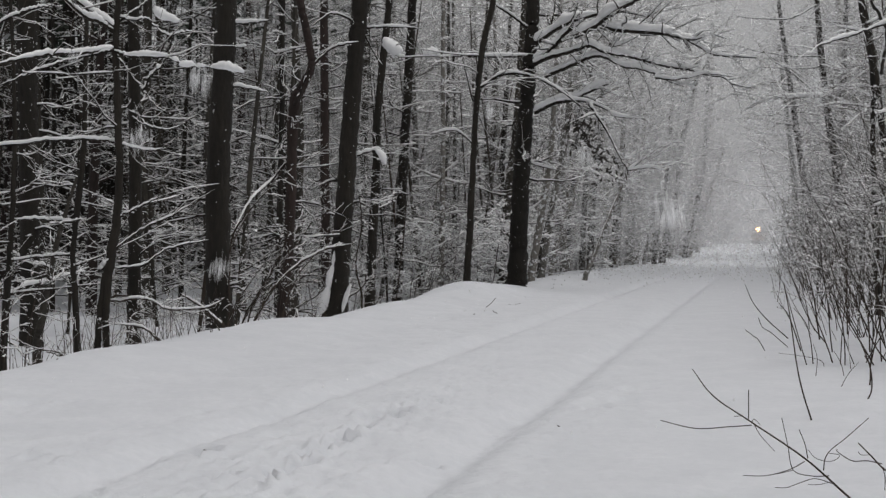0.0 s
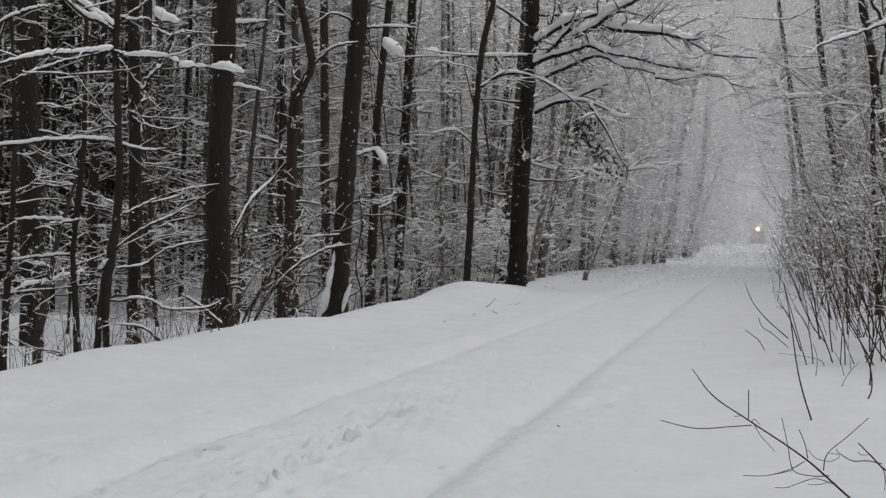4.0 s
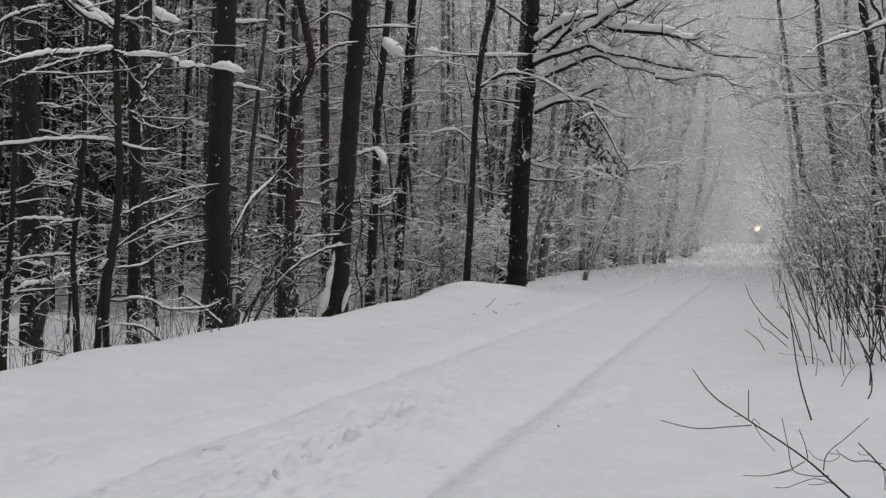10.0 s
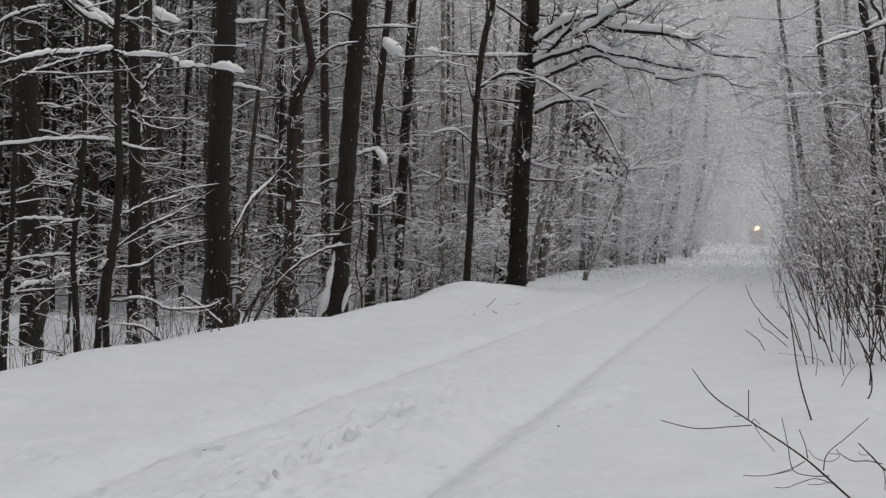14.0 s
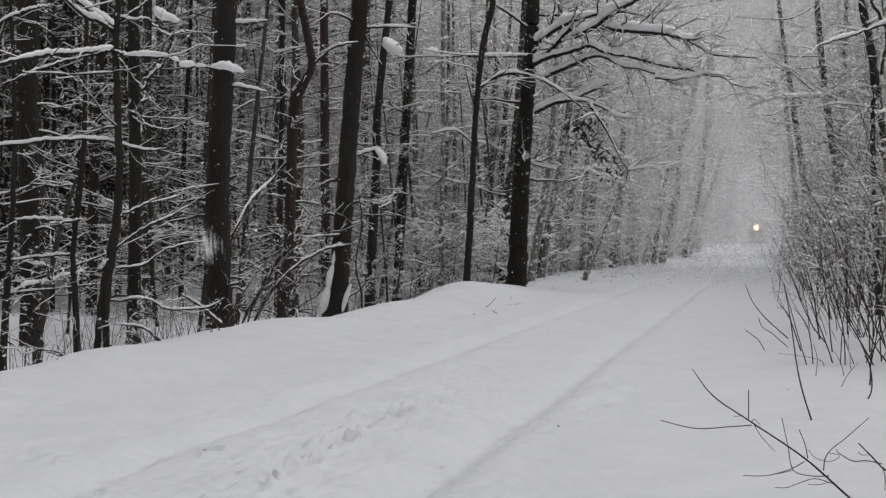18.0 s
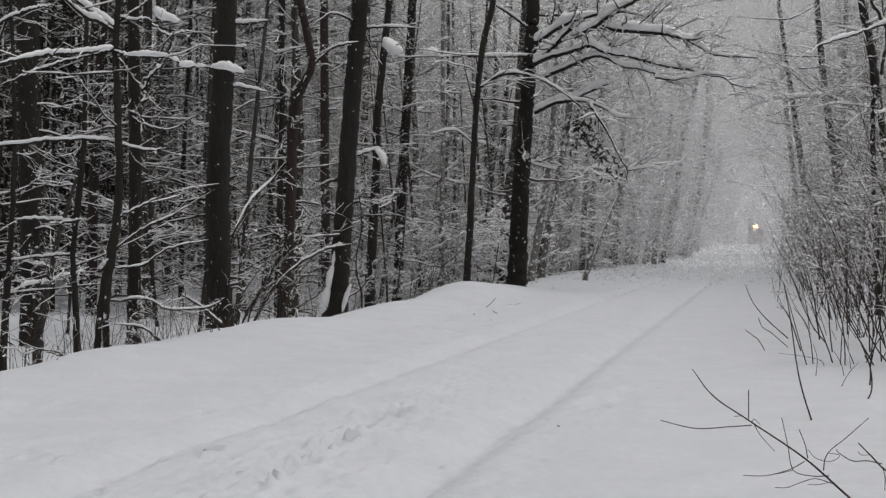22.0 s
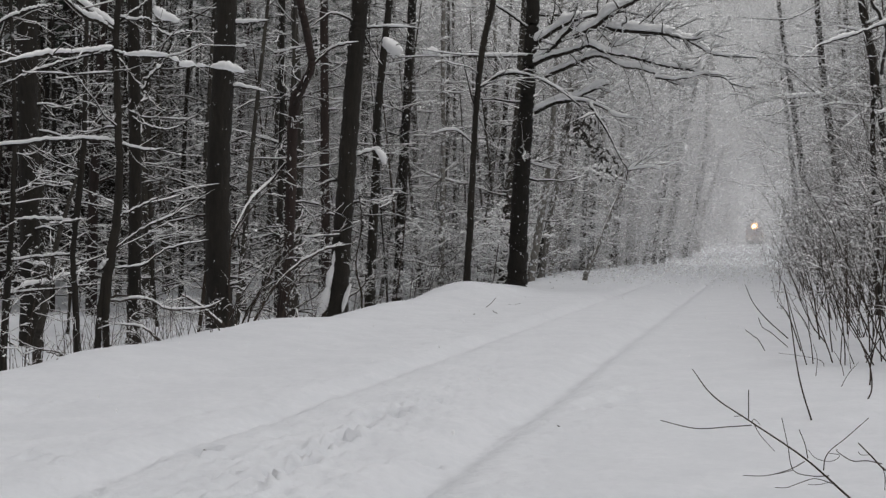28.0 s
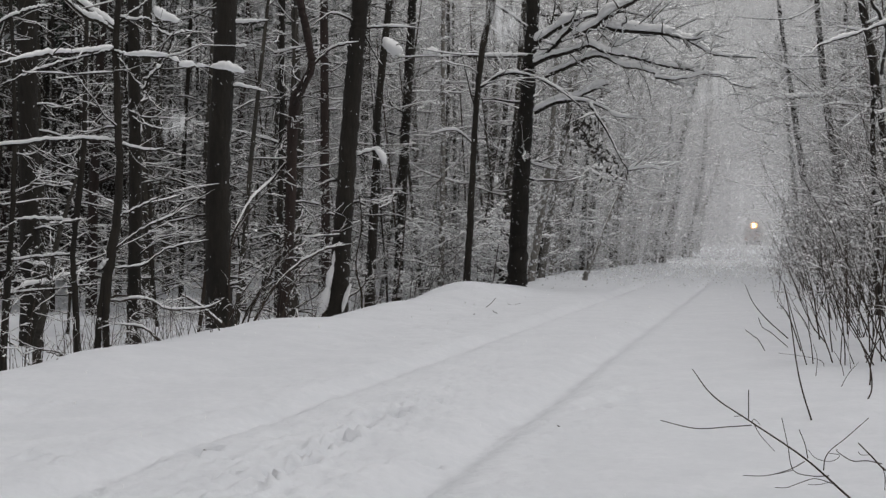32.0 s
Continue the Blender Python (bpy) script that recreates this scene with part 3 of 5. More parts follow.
    tree("young_tree", ((-3.41, 11.99, 0.02), (-3.36, 12.00, 0.55), (-3.27, 12.00, 0.94), (-3.19, 12.00, 1.61), (-3.22, 12.01, 2.73), (-3.23, 12.01, 3.00), (-3.20, 12.01, 3.45), (-3.17, 12.02, 4.29)), (0.031, 0.031, 0.047, 0.039, 0.033, 0.033, 0.031, 0.022), "dark forked sapling with long snow-covered branches", seed=7, limbs=4, limb_len=1.0, to_z=3.2, from_z=0.8, snow_depth=0.012, level=0,
         extra=((((-3.32, 11.99, 0.02), (-3.32, 12.00, 0.44), (-3.26, 12.00, 0.94)), 0.035, 0.035, 0, 0),
                (((-3.25, 12.00, 2.96), (-3.46, 11.75, 2.89), (-3.65, 11.50, 2.83), (-3.83, 11.25, 2.76), (-4.11, 11.00, 2.65)), 0.014, 0.012, 0.042, 5),
                (((-3.26, 12.00, 2.95), (-3.33, 11.88, 2.91), (-3.63, 11.76, 2.81), (-3.83, 11.64, 2.72), (-3.93, 11.52, 2.65), (-4.20, 11.40, 2.51)), 0.012, 0.006, 0.022, 4),
                (((-3.23, 12.00, 2.94), (-3.08, 11.88, 2.89), (-2.86, 11.77, 2.85), (-2.62, 11.65, 2.82), (-2.47, 11.53, 2.75), (-2.22, 11.42, 2.70), (-1.85, 11.30, 2.65)), 0.013, 0.005, 0.016, 5),
                (((-4.28, 11.60, 3.12), (-4.08, 11.67, 3.24), (-3.94, 11.73, 3.31), (-3.76, 11.80, 3.35)), 0.012, 0.008, 0.040, 3),
                (((-3.68, 11.80, 3.43), (-3.49, 11.87, 3.26), (-3.37, 11.93, 3.22), (-3.25, 12.00, 3.14)), 0.014, 0.016, 0.075, 2),
                (((-3.23, 12.00, 2.92), (-3.11, 11.98, 2.77), (-2.99, 11.96, 2.62), (-2.93, 11.94, 2.55), (-2.82, 11.92, 2.41), (-2.69, 11.90, 2.32)), 0.010, 0.004, 0.018, 3),
                (((-2.93, 11.90, 2.55), (-2.83, 11.87, 2.70), (-2.71, 11.83, 2.81), (-2.62, 11.80, 3.04)), 0.012, 0.006, 0.050, 3),
                (((-2.91, 12.00, 3.26), (-2.78, 12.00, 3.14), (-2.67, 12.00, 3.10), (-2.57, 12.00, 3.13), (-2.43, 12.00, 3.14)), 0.008, 0.004, 0.022, 2),
                (((-3.16, 12.40, 2.34), (-3.07, 12.40, 2.27), (-2.90, 12.40, 2.22), (-2.73, 12.40, 2.22), (-2.54, 12.40, 2.34), (-2.34, 12.40, 2.48)), 0.008, 0.005, 0.014, 3),
                (((-3.18, 12.00, 3.28), (-3.06, 12.00, 3.25), (-2.89, 12.00, 3.27)), 0.010, 0.005, 0.030, 2),
                (((-4.51, 11.50, 1.92), (-3.90, 11.61, 2.01), (-3.53, 11.81, 2.06), (-3.31, 12.01, 2.06), (-2.92, 12.00, 1.97), (-2.70, 12.00, 1.99)), 0.012, 0.005, 0.030, 6),
                (((-3.22, 12.01, 3.17), (-3.48, 12.01, 3.34), (-3.70, 12.01, 3.51)), 0.016, 0.008, 0.10, 2),
                (((-3.20, 12.01, 3.23), (-3.00, 12.01, 3.37), (-2.81, 12.01, 3.53)), 0.013, 0.006, 0.03, 2),
                (((-3.25, 12.00, 0.94), (-3.34, 12.00, 0.81), (-3.39, 12.00, 0.77)), 0.02, 0.02, 0.10, 0),
                (((-3.21, 12.00, 0.80), (-2.97, 12.00, 0.83), (-2.70, 12.00, 1.00), (-2.31, 12.00, 1.08)), 0.011, 0.005, 0.022, 3),
                (((-3.22, 12.00, 1.00), (-2.97, 12.00, 1.19), (-2.70, 12.00, 1.31), (-2.25, 12.00, 1.58)), 0.011, 0.005, 0.022, 3),
                (((-3.19, 12.00, 1.31), (-2.97, 12.00, 1.42), (-2.75, 12.00, 1.53)), 0.011, 0.005, 0.02, 2)),
         lumps=((((-3.04, 11.60, 2.85), (-2.90, 11.60, 2.86), (-2.77, 11.60, 2.86), (-2.62, 11.60, 2.85)), 0.028), (((-2.54, 11.40, 2.78), (-2.51, 11.40, 2.78), (-2.47, 11.40, 2.76)), 0.022), (((-2.47, 11.40, 2.73), (-2.40, 11.40, 2.73), (-2.32, 11.40, 2.73)), 0.033), (((-2.32, 11.40, 2.71), (-2.27, 11.40, 2.72), (-2.21, 11.40, 2.71)), 0.018), (((-2.15, 11.30, 2.69), (-2.04, 11.30, 2.70), (-1.94, 11.30, 2.68), (-1.84, 11.30, 2.64)), 0.042), (((-2.86, 12.10, 3.40), (-2.80, 12.10, 3.33), (-2.61, 12.10, 3.26)), 0.050)))
    tree("young_tree", ((-3.76, 12.49, -0.11), (-3.78, 12.50, 0.53), (-3.80, 12.50, 0.94), (-3.74, 12.50, 1.52), (-3.69, 12.51, 2.10), (-3.67, 12.51, 2.97), (-3.64, 12.52, 4.01)), (0.032, 0.032, 0.026, 0.032, 0.026, 0.023, 0.017), "thin dark sapling stem in the snow", seed=8, limbs=5, limb_len=0.9, to_z=3, from_z=0.5, snow_depth=0.012, level=0,
         extra=((((-3.78, 12.50, 1.26), (-4.09, 12.50, 1.29), (-4.40, 12.50, 1.30)), 0.012, 0.006, 0.03, 2), (((-4.43, 12.50, 0.88), (-4.11, 12.50, 0.91), (-3.80, 12.50, 0.94)), 0.006, 0.012, 0.03, 2)))
    tree("young_tree", ((-4.70, 12.99, -0.21), (-4.65, 13.00, 0.63), (-4.60, 13.00, 1.36), (-4.57, 13.01, 2.44), (-4.62, 13.01, 3.65)), (0.042, 0.036, 0.027, 0.024, 0.018), "thin dark sapling stem in the snow", seed=9, limbs=5, limb_len=0.9, to_z=3, from_z=0.4, snow_depth=0.012, level=0)
    tree("leaning_tree", ((-5.00, 14.99, -0.20), (-4.94, 15.00, 0.15), (-4.82, 15.00, 0.78), (-4.68, 15.00, 1.33), (-4.48, 15.00, 1.96)), (0.052, 0.045, 0.035, 0.028, 0.017), "thin leaning stem with snow on its upper side", GREY, seed=10, limbs=3, limb_len=0.8, from_z=0.8, snow_depth=0.04)
    tree("pine_tree", ((-2.59, 26.99, -0.39), (-2.62, 27.01, 2.68), (-2.64, 27.03, 6.44), (-2.68, 27.05, 10.21)), (0.107, 0.100, 0.088, 0.063), "slender reddish pine trunk in the wood", RED, seed=11, limbs=9, limb_len=1.5, to_z=8)
    tree("pine_tree", ((-1.74, 29.00, 0.11), (-1.59, 29.01, 2.81), (-1.56, 29.02, 4.15), (-1.27, 29.03, 6.84)), (0.121, 0.101, 0.088, 0.081), "dark trunk in the wood with snowy side shoots", seed=12, limbs=10, limb_len=1.8, to_z=8)
    tree("pine_tree", ((-1.20, 31.99, -0.28), (-1.07, 32.01, 2.54), (-0.92, 32.02, 5.21), (-0.77, 32.04, 8.04), (-0.65, 32.05, 10.41)), (0.126, 0.126, 0.119, 0.104, 0.074), "dark trunk in the wood with snowy side shoots", seed=13, limbs=10, limb_len=1.8, to_z=9)
    tree("pine_tree", ((1.67, 33.00, 0.14), (1.82, 33.01, 2.59), (1.99, 33.02, 3.97), (2.16, 33.03, 6.72), (2.31, 33.04, 8.87)), (0.169, 0.146, 0.123, 0.092, 0.077), "brown trunk beside a larger dark tree", GREY, seed=14, limbs=6, limb_len=1.6, to_z=8)
    tree("leaning_tree", ((2.22, 31.00, 0.05), (2.46, 31.00, 1.49), (2.71, 31.01, 3.07), (2.82, 31.02, 4.37), (2.89, 31.03, 6.09)), (0.101, 0.094, 0.079, 0.065, 0.043), "leaning trunk with snow along its upper side", RIME_PALE, seed=15, limbs=6, limb_len=1.6, to_z=7)
    tree("leaning_tree", ((2.62, 32.99, -0.09), (2.93, 33.00, 1.82), (3.31, 33.02, 3.97), (3.46, 33.02, 5.50)), (0.092, 0.084, 0.069, 0.054), "leaning trunk with snow along its upper side", RIME_PALE, seed=16, limbs=6, limb_len=1.6, to_z=7)
    tree("dead_stem", ((3.86, 33.00, 0.14), (4.23, 33.00, 1.05), (4.53, 33.00, 1.82), (4.87, 33.01, 2.66)), (0.069, 0.061, 0.054, 0.031), "leaning dead stem carrying a stripe of snow", RIME_PALE, seed=17, limbs=2, limb_len=1.0, from_z=1.5, snow_depth=0.06,
         extra=((((3.88, 32.90, 0.21), (4.37, 32.90, 1.51), (4.83, 32.91, 2.58)), 0.03, 0.02, 0.3, 0),))
    tree("young_tree", ((1.35, 36.00, 0.39), (1.40, 36.01, 2.39), (1.47, 36.02, 4.06), (1.60, 36.03, 6.57)), (0.109, 0.100, 0.092, 0.067), "slender trunk in the wood", GREY, seed=18, limbs=8, limb_len=1.6, to_z=8)
    tree("pine_tree", ((-5.59, 21.99, -0.27), (-5.56, 22.01, 2.38), (-5.60, 22.02, 5.45), (-5.64, 22.03, 7.49)), (0.123, 0.112, 0.102, 0.077), "dark trunk half hidden by saplings", seed=19, limbs=8, limb_len=1.5, to_z=6)
    # far stems by the line, their bark paled in place of snow haze
    tree("birch_tree", ((13.96, 75.00, 0.29), (14.42, 75.02, 3.84), (14.83, 75.04, 9.06), (15.11, 75.07, 13.94)), (0.174, 0.157, 0.139, 0.104), "pale leaning trunk beside the track", RIME_PALE, seed=20, limbs=8, limb_len=3, to_z=14, snow_depth=0.1)
    tree("birch_tree", ((16.61, 85.00, 0.27), (17.52, 85.02, 5.00), (18.39, 85.04, 8.95), (18.78, 85.06, 12.10)), (0.158, 0.138, 0.138, 0.099), "pale leaning trunk beside the track", RIME_PALE, seed=21, limbs=8, limb_len=3, to_z=14, snow_depth=0.1)
    tree("birch_tree", ((20.94, 100.00, 0.59), (21.36, 100.03, 6.16), (22.01, 100.06, 12.20), (22.19, 100.09, 18.23)), (0.186, 0.186, 0.186, 0.139), "pale trunk beside the track", RIME_PALE, seed=22, limbs=8, limb_len=4, to_z=16, snow_depth=0.12)
    # grey trunks that lean out of the wood toward the line
    tree("leaning_tree", ((2.75, 34.00, 0.71), (3.01, 34.00, 1.84), (3.25, 34.00, 3.11), (3.46, 34.00, 4.05), (3.60, 34.00, 5.47)), (0.087, 0.079, 0.072, 0.064, 0.056), "grey leaning trunk with snow on its windward side", GREY, limbs=9, limb_len=2.0, seed=760, to_z=9, from_z=0.5, snow_depth=0.075, shoots=7,
         extra=((((2.68, 33.88, 0.71), (2.95, 33.88, 1.84), (3.18, 33.88, 3.10)), 0.043, 0.030, 0.35, 0),))
    tree("leaning_tree", ((5.45, 45.00, 0.32), (5.56, 45.00, 2.73), (5.77, 45.00, 4.40), (5.89, 45.00, 6.90)), (0.125, 0.111, 0.096, 0.081), "grey leaning trunk with snow on its windward side", GREY, limbs=9, limb_len=2.0, seed=761, to_z=9, from_z=0.5, snow_depth=0.075, shoots=7,
         extra=((((5.36, 44.88, 0.33), (5.46, 44.88, 2.72), (5.67, 44.88, 4.39)), 0.063, 0.044, 0.35, 0),))
    tree("leaning_tree", ((6.71, 48.00, 0.43), (6.82, 48.00, 1.72), (7.00, 48.00, 3.06), (7.13, 48.00, 6.18)), (0.145, 0.128, 0.111, 0.094), "grey leaning trunk with snow on its windward side", GREY, limbs=9, limb_len=2.0, seed=762, to_z=9, from_z=0.5, snow_depth=0.075, shoots=7,
         extra=((((6.60, 47.88, 0.43), (6.71, 47.88, 1.72), (6.89, 47.88, 3.06)), 0.072, 0.051, 0.35, 0),))
    tree("leaning_tree", ((11.17, 62.00, 0.19), (11.54, 62.00, 1.92), (11.92, 62.00, 3.65), (12.12, 62.00, 5.95), (12.69, 62.00, 8.25), (13.07, 62.00, 10.55)), (0.158, 0.147, 0.136, 0.125, 0.114, 0.103), "grey leaning trunk with snow on its windward side", BARK, limbs=9, limb_len=2.0, seed=763, to_z=9, from_z=0.5, snow_depth=0.075, shoots=7,
         extra=((((11.05, 61.88, 0.19), (11.42, 61.88, 1.92), (11.79, 61.88, 3.64)), 0.079, 0.055, 0.35, 0),))
    tree("leaning_tree", ((10.07, 58.00, 0.41), (10.34, 58.00, 2.40), (10.66, 58.00, 4.29), (10.88, 58.00, 7.25)), (0.108, 0.095, 0.083, 0.070), "grey leaning trunk with snow on its windward side", BARK, limbs=9, limb_len=2.0, seed=764, to_z=9, from_z=0.5, snow_depth=0.075, shoots=7,
         extra=((((9.98, 57.88, 0.41), (10.25, 57.88, 2.40), (10.57, 57.88, 4.28)), 0.054, 0.038, 0.35, 0),))
    tree("leaning_tree", ((16.27, 80.00, 0.42), (16.94, 80.00, 2.54), (17.75, 80.00, 4.95), (18.42, 80.00, 7.37)), (0.130, 0.115, 0.100, 0.084), "grey leaning trunk with snow on its windward side", RIME_PALE, limbs=9, limb_len=2.0, seed=765, to_z=9, from_z=0.5, snow_depth=0.075, shoots=7,
         extra=((((16.16, 79.88, 0.42), (16.83, 79.88, 2.54), (17.64, 79.88, 4.95)), 0.065, 0.045, 0.35, 0),))
    tree("leaning_tree", ((15.50, 78.00, 0.44), (16.08, 78.00, 2.68), (16.62, 78.00, 5.40), (16.87, 78.00, 9.38), (17.02, 78.00, 13.00)), (0.145, 0.132, 0.119, 0.107, 0.094), "grey leaning trunk with snow on its windward side", BARK, limbs=9, limb_len=2.0, seed=766, to_z=9, from_z=0.5, snow_depth=0.075, shoots=7,
         extra=((((15.38, 77.88, 0.44), (15.96, 77.88, 2.68), (16.50, 77.88, 5.39)), 0.072, 0.051, 0.35, 0),))
    tree("leaning_tree", ((4.21, 42.00, 0.20), (4.41, 42.00, 2.03), (4.56, 42.00, 3.59), (4.68, 42.00, 5.93)), (0.088, 0.078, 0.067, 0.057), "grey leaning trunk with snow on its windward side", BARK, limbs=9, limb_len=2.0, seed=767, to_z=9, from_z=0.5, snow_depth=0.075, shoots=7,
         extra=((((4.14, 41.88, 0.20), (4.34, 41.88, 2.03), (4.49, 41.88, 3.58)), 0.044, 0.031, 0.35, 0),))
    tree("leaning_tree", ((5.03, 44.00, 0.24), (5.11, 44.00, 2.08), (5.23, 44.00, 4.53), (5.35, 44.00, 7.39)), (0.102, 0.090, 0.078, 0.066), "grey leaning trunk with snow on its windward side", GREY, limbs=9, limb_len=2.0, seed=768, to_z=9, from_z=0.5, snow_depth=0.075, shoots=7,
         extra=((((4.95, 43.88, 0.24), (5.03, 43.88, 2.07), (5.15, 43.88, 4.52)), 0.051, 0.036, 0.35, 0),))
    tree("leaning_tree", ((1.60, 36.00, -0.12), (1.67, 36.00, 1.56), (1.77, 36.00, 3.56), (1.91, 36.00, 6.24)), (0.109, 0.096, 0.083, 0.071), "grey leaning trunk with snow on its windward side", BARK, limbs=9, limb_len=2.0, seed=769, to_z=9, from_z=0.5, snow_depth=0.075, shoots=7,
         extra=((((1.53, 35.88, -0.11), (1.60, 35.88, 1.55), (1.70, 35.88, 3.55)), 0.054, 0.038, 0.35, 0),))
    tree("leaning_tree", ((8.37, 54.00, 0.15), (8.52, 54.00, 2.06), (8.82, 54.00, 4.31), (8.92, 54.00, 6.82)), (0.100, 0.089, 0.077, 0.065), "grey leaning trunk with snow on its windward side", RIME_PALE, limbs=9, limb_len=2.0, seed=770, to_z=9, from_z=0.5, snow_depth=0.075, shoots=7,
         extra=((((8.29, 53.88, 0.15), (8.44, 53.88, 2.06), (8.74, 53.88, 4.31)), 0.050, 0.035, 0.35, 0),))
    tree("leaning_tree", ((3.37, 38.00, 0.17), (3.63, 38.00, 1.23), (3.99, 38.00, 2.29), (4.30, 38.00, 3.35)), (0.062, 0.055, 0.047, 0.040), "grey leaning trunk with snow on its windward side", RIME_PALE, limbs=9, limb_len=2.0, seed=771, to_z=9, from_z=0.5, snow_depth=0.075, shoots=7,
         extra=((((3.32, 37.88, 0.18), (3.58, 37.88, 1.23), (3.94, 37.88, 2.29)), 0.031, 0.022, 0.35, 0),))
    tree("leaning_tree", ((1.25, 38.00, -0.18), (1.38, 38.00, 2.47), (1.48, 38.00, 4.76), (1.69, 38.00, 6.88)), (0.071, 0.062, 0.054, 0.046), "grey leaning trunk with snow on its windward side", GREY, limbs=9, limb_len=2.0, seed=772, to_z=9, from_z=0.5, snow_depth=0.075, shoots=7,
         extra=((((1.20, 37.88, -0.18), (1.33, 37.88, 2.46), (1.43, 37.88, 4.75)), 0.035, 0.025, 0.35, 0),))
    tree("leaning_tree", ((9.26, 56.00, 0.27), (9.57, 56.00, 1.83), (9.93, 56.00, 3.39)), (0.078, 0.064, 0.051), "grey leaning trunk with snow on its windward side", RIME_PALE, limbs=9, limb_len=2.0, seed=773, to_z=9, from_z=0.5, snow_depth=0.075, shoots=7,
         extra=((((9.19, 55.88, 0.28), (9.50, 55.88, 1.83), (9.86, 55.88, 3.39)), 0.039, 0.027, 0.35, 0),))
    # the other side of the track
    tree("birch_tree", ((12.50, 41.04, 0.29), (12.19, 41.05, 2.96), (11.78, 41.06, 5.83), (11.45, 41.07, 8.10), (11.17, 41.08, 10.40)), (0.123, 0.115, 0.088, 0.071, 0.053), "dark trunk leaning out over the track", seed=23, limbs=13, limb_len=2.4, to_z=9, reach=1.5, snow_depth=0.045,
         extra=((((11.84, 41.06, 5.86), (10.90, 39.98, 5.28), (10.03, 38.90, 5.12), (9.19, 37.82, 4.78)), 0.02, 0.006, 0.03, 8), (((11.54, 41.07, 7.43), (10.50, 39.99, 7.30), (9.31, 38.91, 7.37)), 0.02, 0.006, 0.03, 8)))
    tree("birch_tree", ((12.21, 36.72, 0.21), (11.94, 36.73, 2.75), (11.56, 36.74, 5.32), (11.35, 36.75, 7.37), (11.18, 36.76, 9.76)), (0.142, 0.126, 0.103, 0.087, 0.063), "dark trunk leaning out over the track", seed=24, limbs=13, limb_len=2.4, to_z=9, reach=1.5, snow_depth=0.045,
         extra=((((11.30, 36.75, 8.25), (10.19, 35.67, 7.63), (9.08, 34.59, 7.41), (8.11, 33.51, 7.27)), 0.022, 0.006, 0.03, 10), (((11.44, 36.75, 6.68), (10.19, 35.67, 6.52), (9.11, 34.59, 6.48)), 0.02, 0.006, 0.025, 8), (((11.58, 36.74, 5.35), (11.02, 36.20, 5.55), (10.19, 35.66, 6.05), (9.42, 35.14, 6.46)), 0.025, 0.008, 0.04, 6)))
    tree("birch_tree", ((13.96, 42.00, 0.28), (13.73, 42.02, 3.98), (13.81, 42.03, 6.51), (13.92, 42.04, 9.44)), (0.156, 0.136, 0.107, 0.088), "dark trunk beside the track", seed=25, limbs=14, limb_len=2.4, to_z=10)
    tree("birch_tree", ((15.16, 52.00, 0.33), (15.02, 52.01, 3.47), (14.68, 52.03, 6.61), (14.34, 52.04, 9.50)), (0.121, 0.109, 0.097, 0.072), "dark trunk leaning out over the track", seed=26, limbs=14, limb_len=2.8, to_z=12)
    tree("young_tree", ((5.40, 14.99, -0.13), (5.32, 15.00, 1.26), (5.30, 15.01, 2.31), (5.29, 15.01, 3.14), (5.13, 15.02, 4.05), (5.02, 15.02, 4.47)), (0.042, 0.038, 0.035, 0.031, 0.024, 0.017), "thin dark sapling beside the track", seed=27, limbs=7, limb_len=1.2, to_z=4, snow_depth=0.04,
         extra=((((5.40, 15.01, 3.14), (5.10, 14.01, 3.46), (4.74, 13.51, 3.75)), 0.02, 0.015, 0.05, 2), (((4.92, 13.01, 3.44), (4.62, 13.01, 3.36), (4.25, 12.81, 3.22), (3.81, 12.51, 3.07)), 0.014, 0.007, 0.05, 4)))
    tree("young_tree", ((7.48, 19.99, -0.15), (7.34, 20.00, 1.80), (7.07, 20.02, 4.12), (6.88, 20.02, 5.05), (6.69, 20.02, 5.79)), (0.065, 0.056, 0.046, 0.042, 0.032), "thin dark sapling beside the track", seed=28, limbs=8, limb_len=1.6, to_z=5, snow_depth=0.05)
    # a row of grey trunks along the bank, each leaning a little to the light
    for i, (foot, lean, thick) in enumerate((((-0.15, 35.99, -0.20), 0.3, 0.075), ((0.19, 37.99, -0.18), 0.2, 0.071), ((1.19, 37.00, 0.02), 0.3, 0.077), ((1.88, 40.00, -0.02), 0.5, 0.084), ((3.83, 41.00, 0.14), 0.9, 0.095), ((4.39, 43.00, 0.16), 0.4, 0.110), ((5.30, 46.00, 0.20), 0.5, 0.107), ((6.13, 50.00, 0.17), 0.6, 0.093), ((6.28, 48.00, 0.23), 0.3, 0.134), ((7.39, 52.00, 0.23), 0.7, 0.133), ((8.53, 56.00, 0.22), 0.8, 0.117), ((9.64, 60.00, 0.22), 0.9, 0.125), ((10.76, 63.00, 0.27), 1.0, 0.132), ((12.48, 70.00, 0.24), 1.2, 0.130))):
        (x, y, z), up = foot, 9.0 + 0.4 * (i % 4)
        line = [(x + lean * f + 0.12 * math.sin(i + 3 * f), y, z + up * f) for f in (0.0, 0.3, 0.65, 1.0)]
        # from the fifth trunk on, haze is put into a paler bark colour
        tree("alder_tree", line, (thick, thick * 0.9, thick * 0.75, thick * 0.5), "grey trunk in a row along the snowy bank", GREY if i < 4 else RIME_PALE, limbs=8, limb_len=1.6, seed=700 + i, to_z=8, from_z=0.6, snow_depth=0.05, shoots=6)
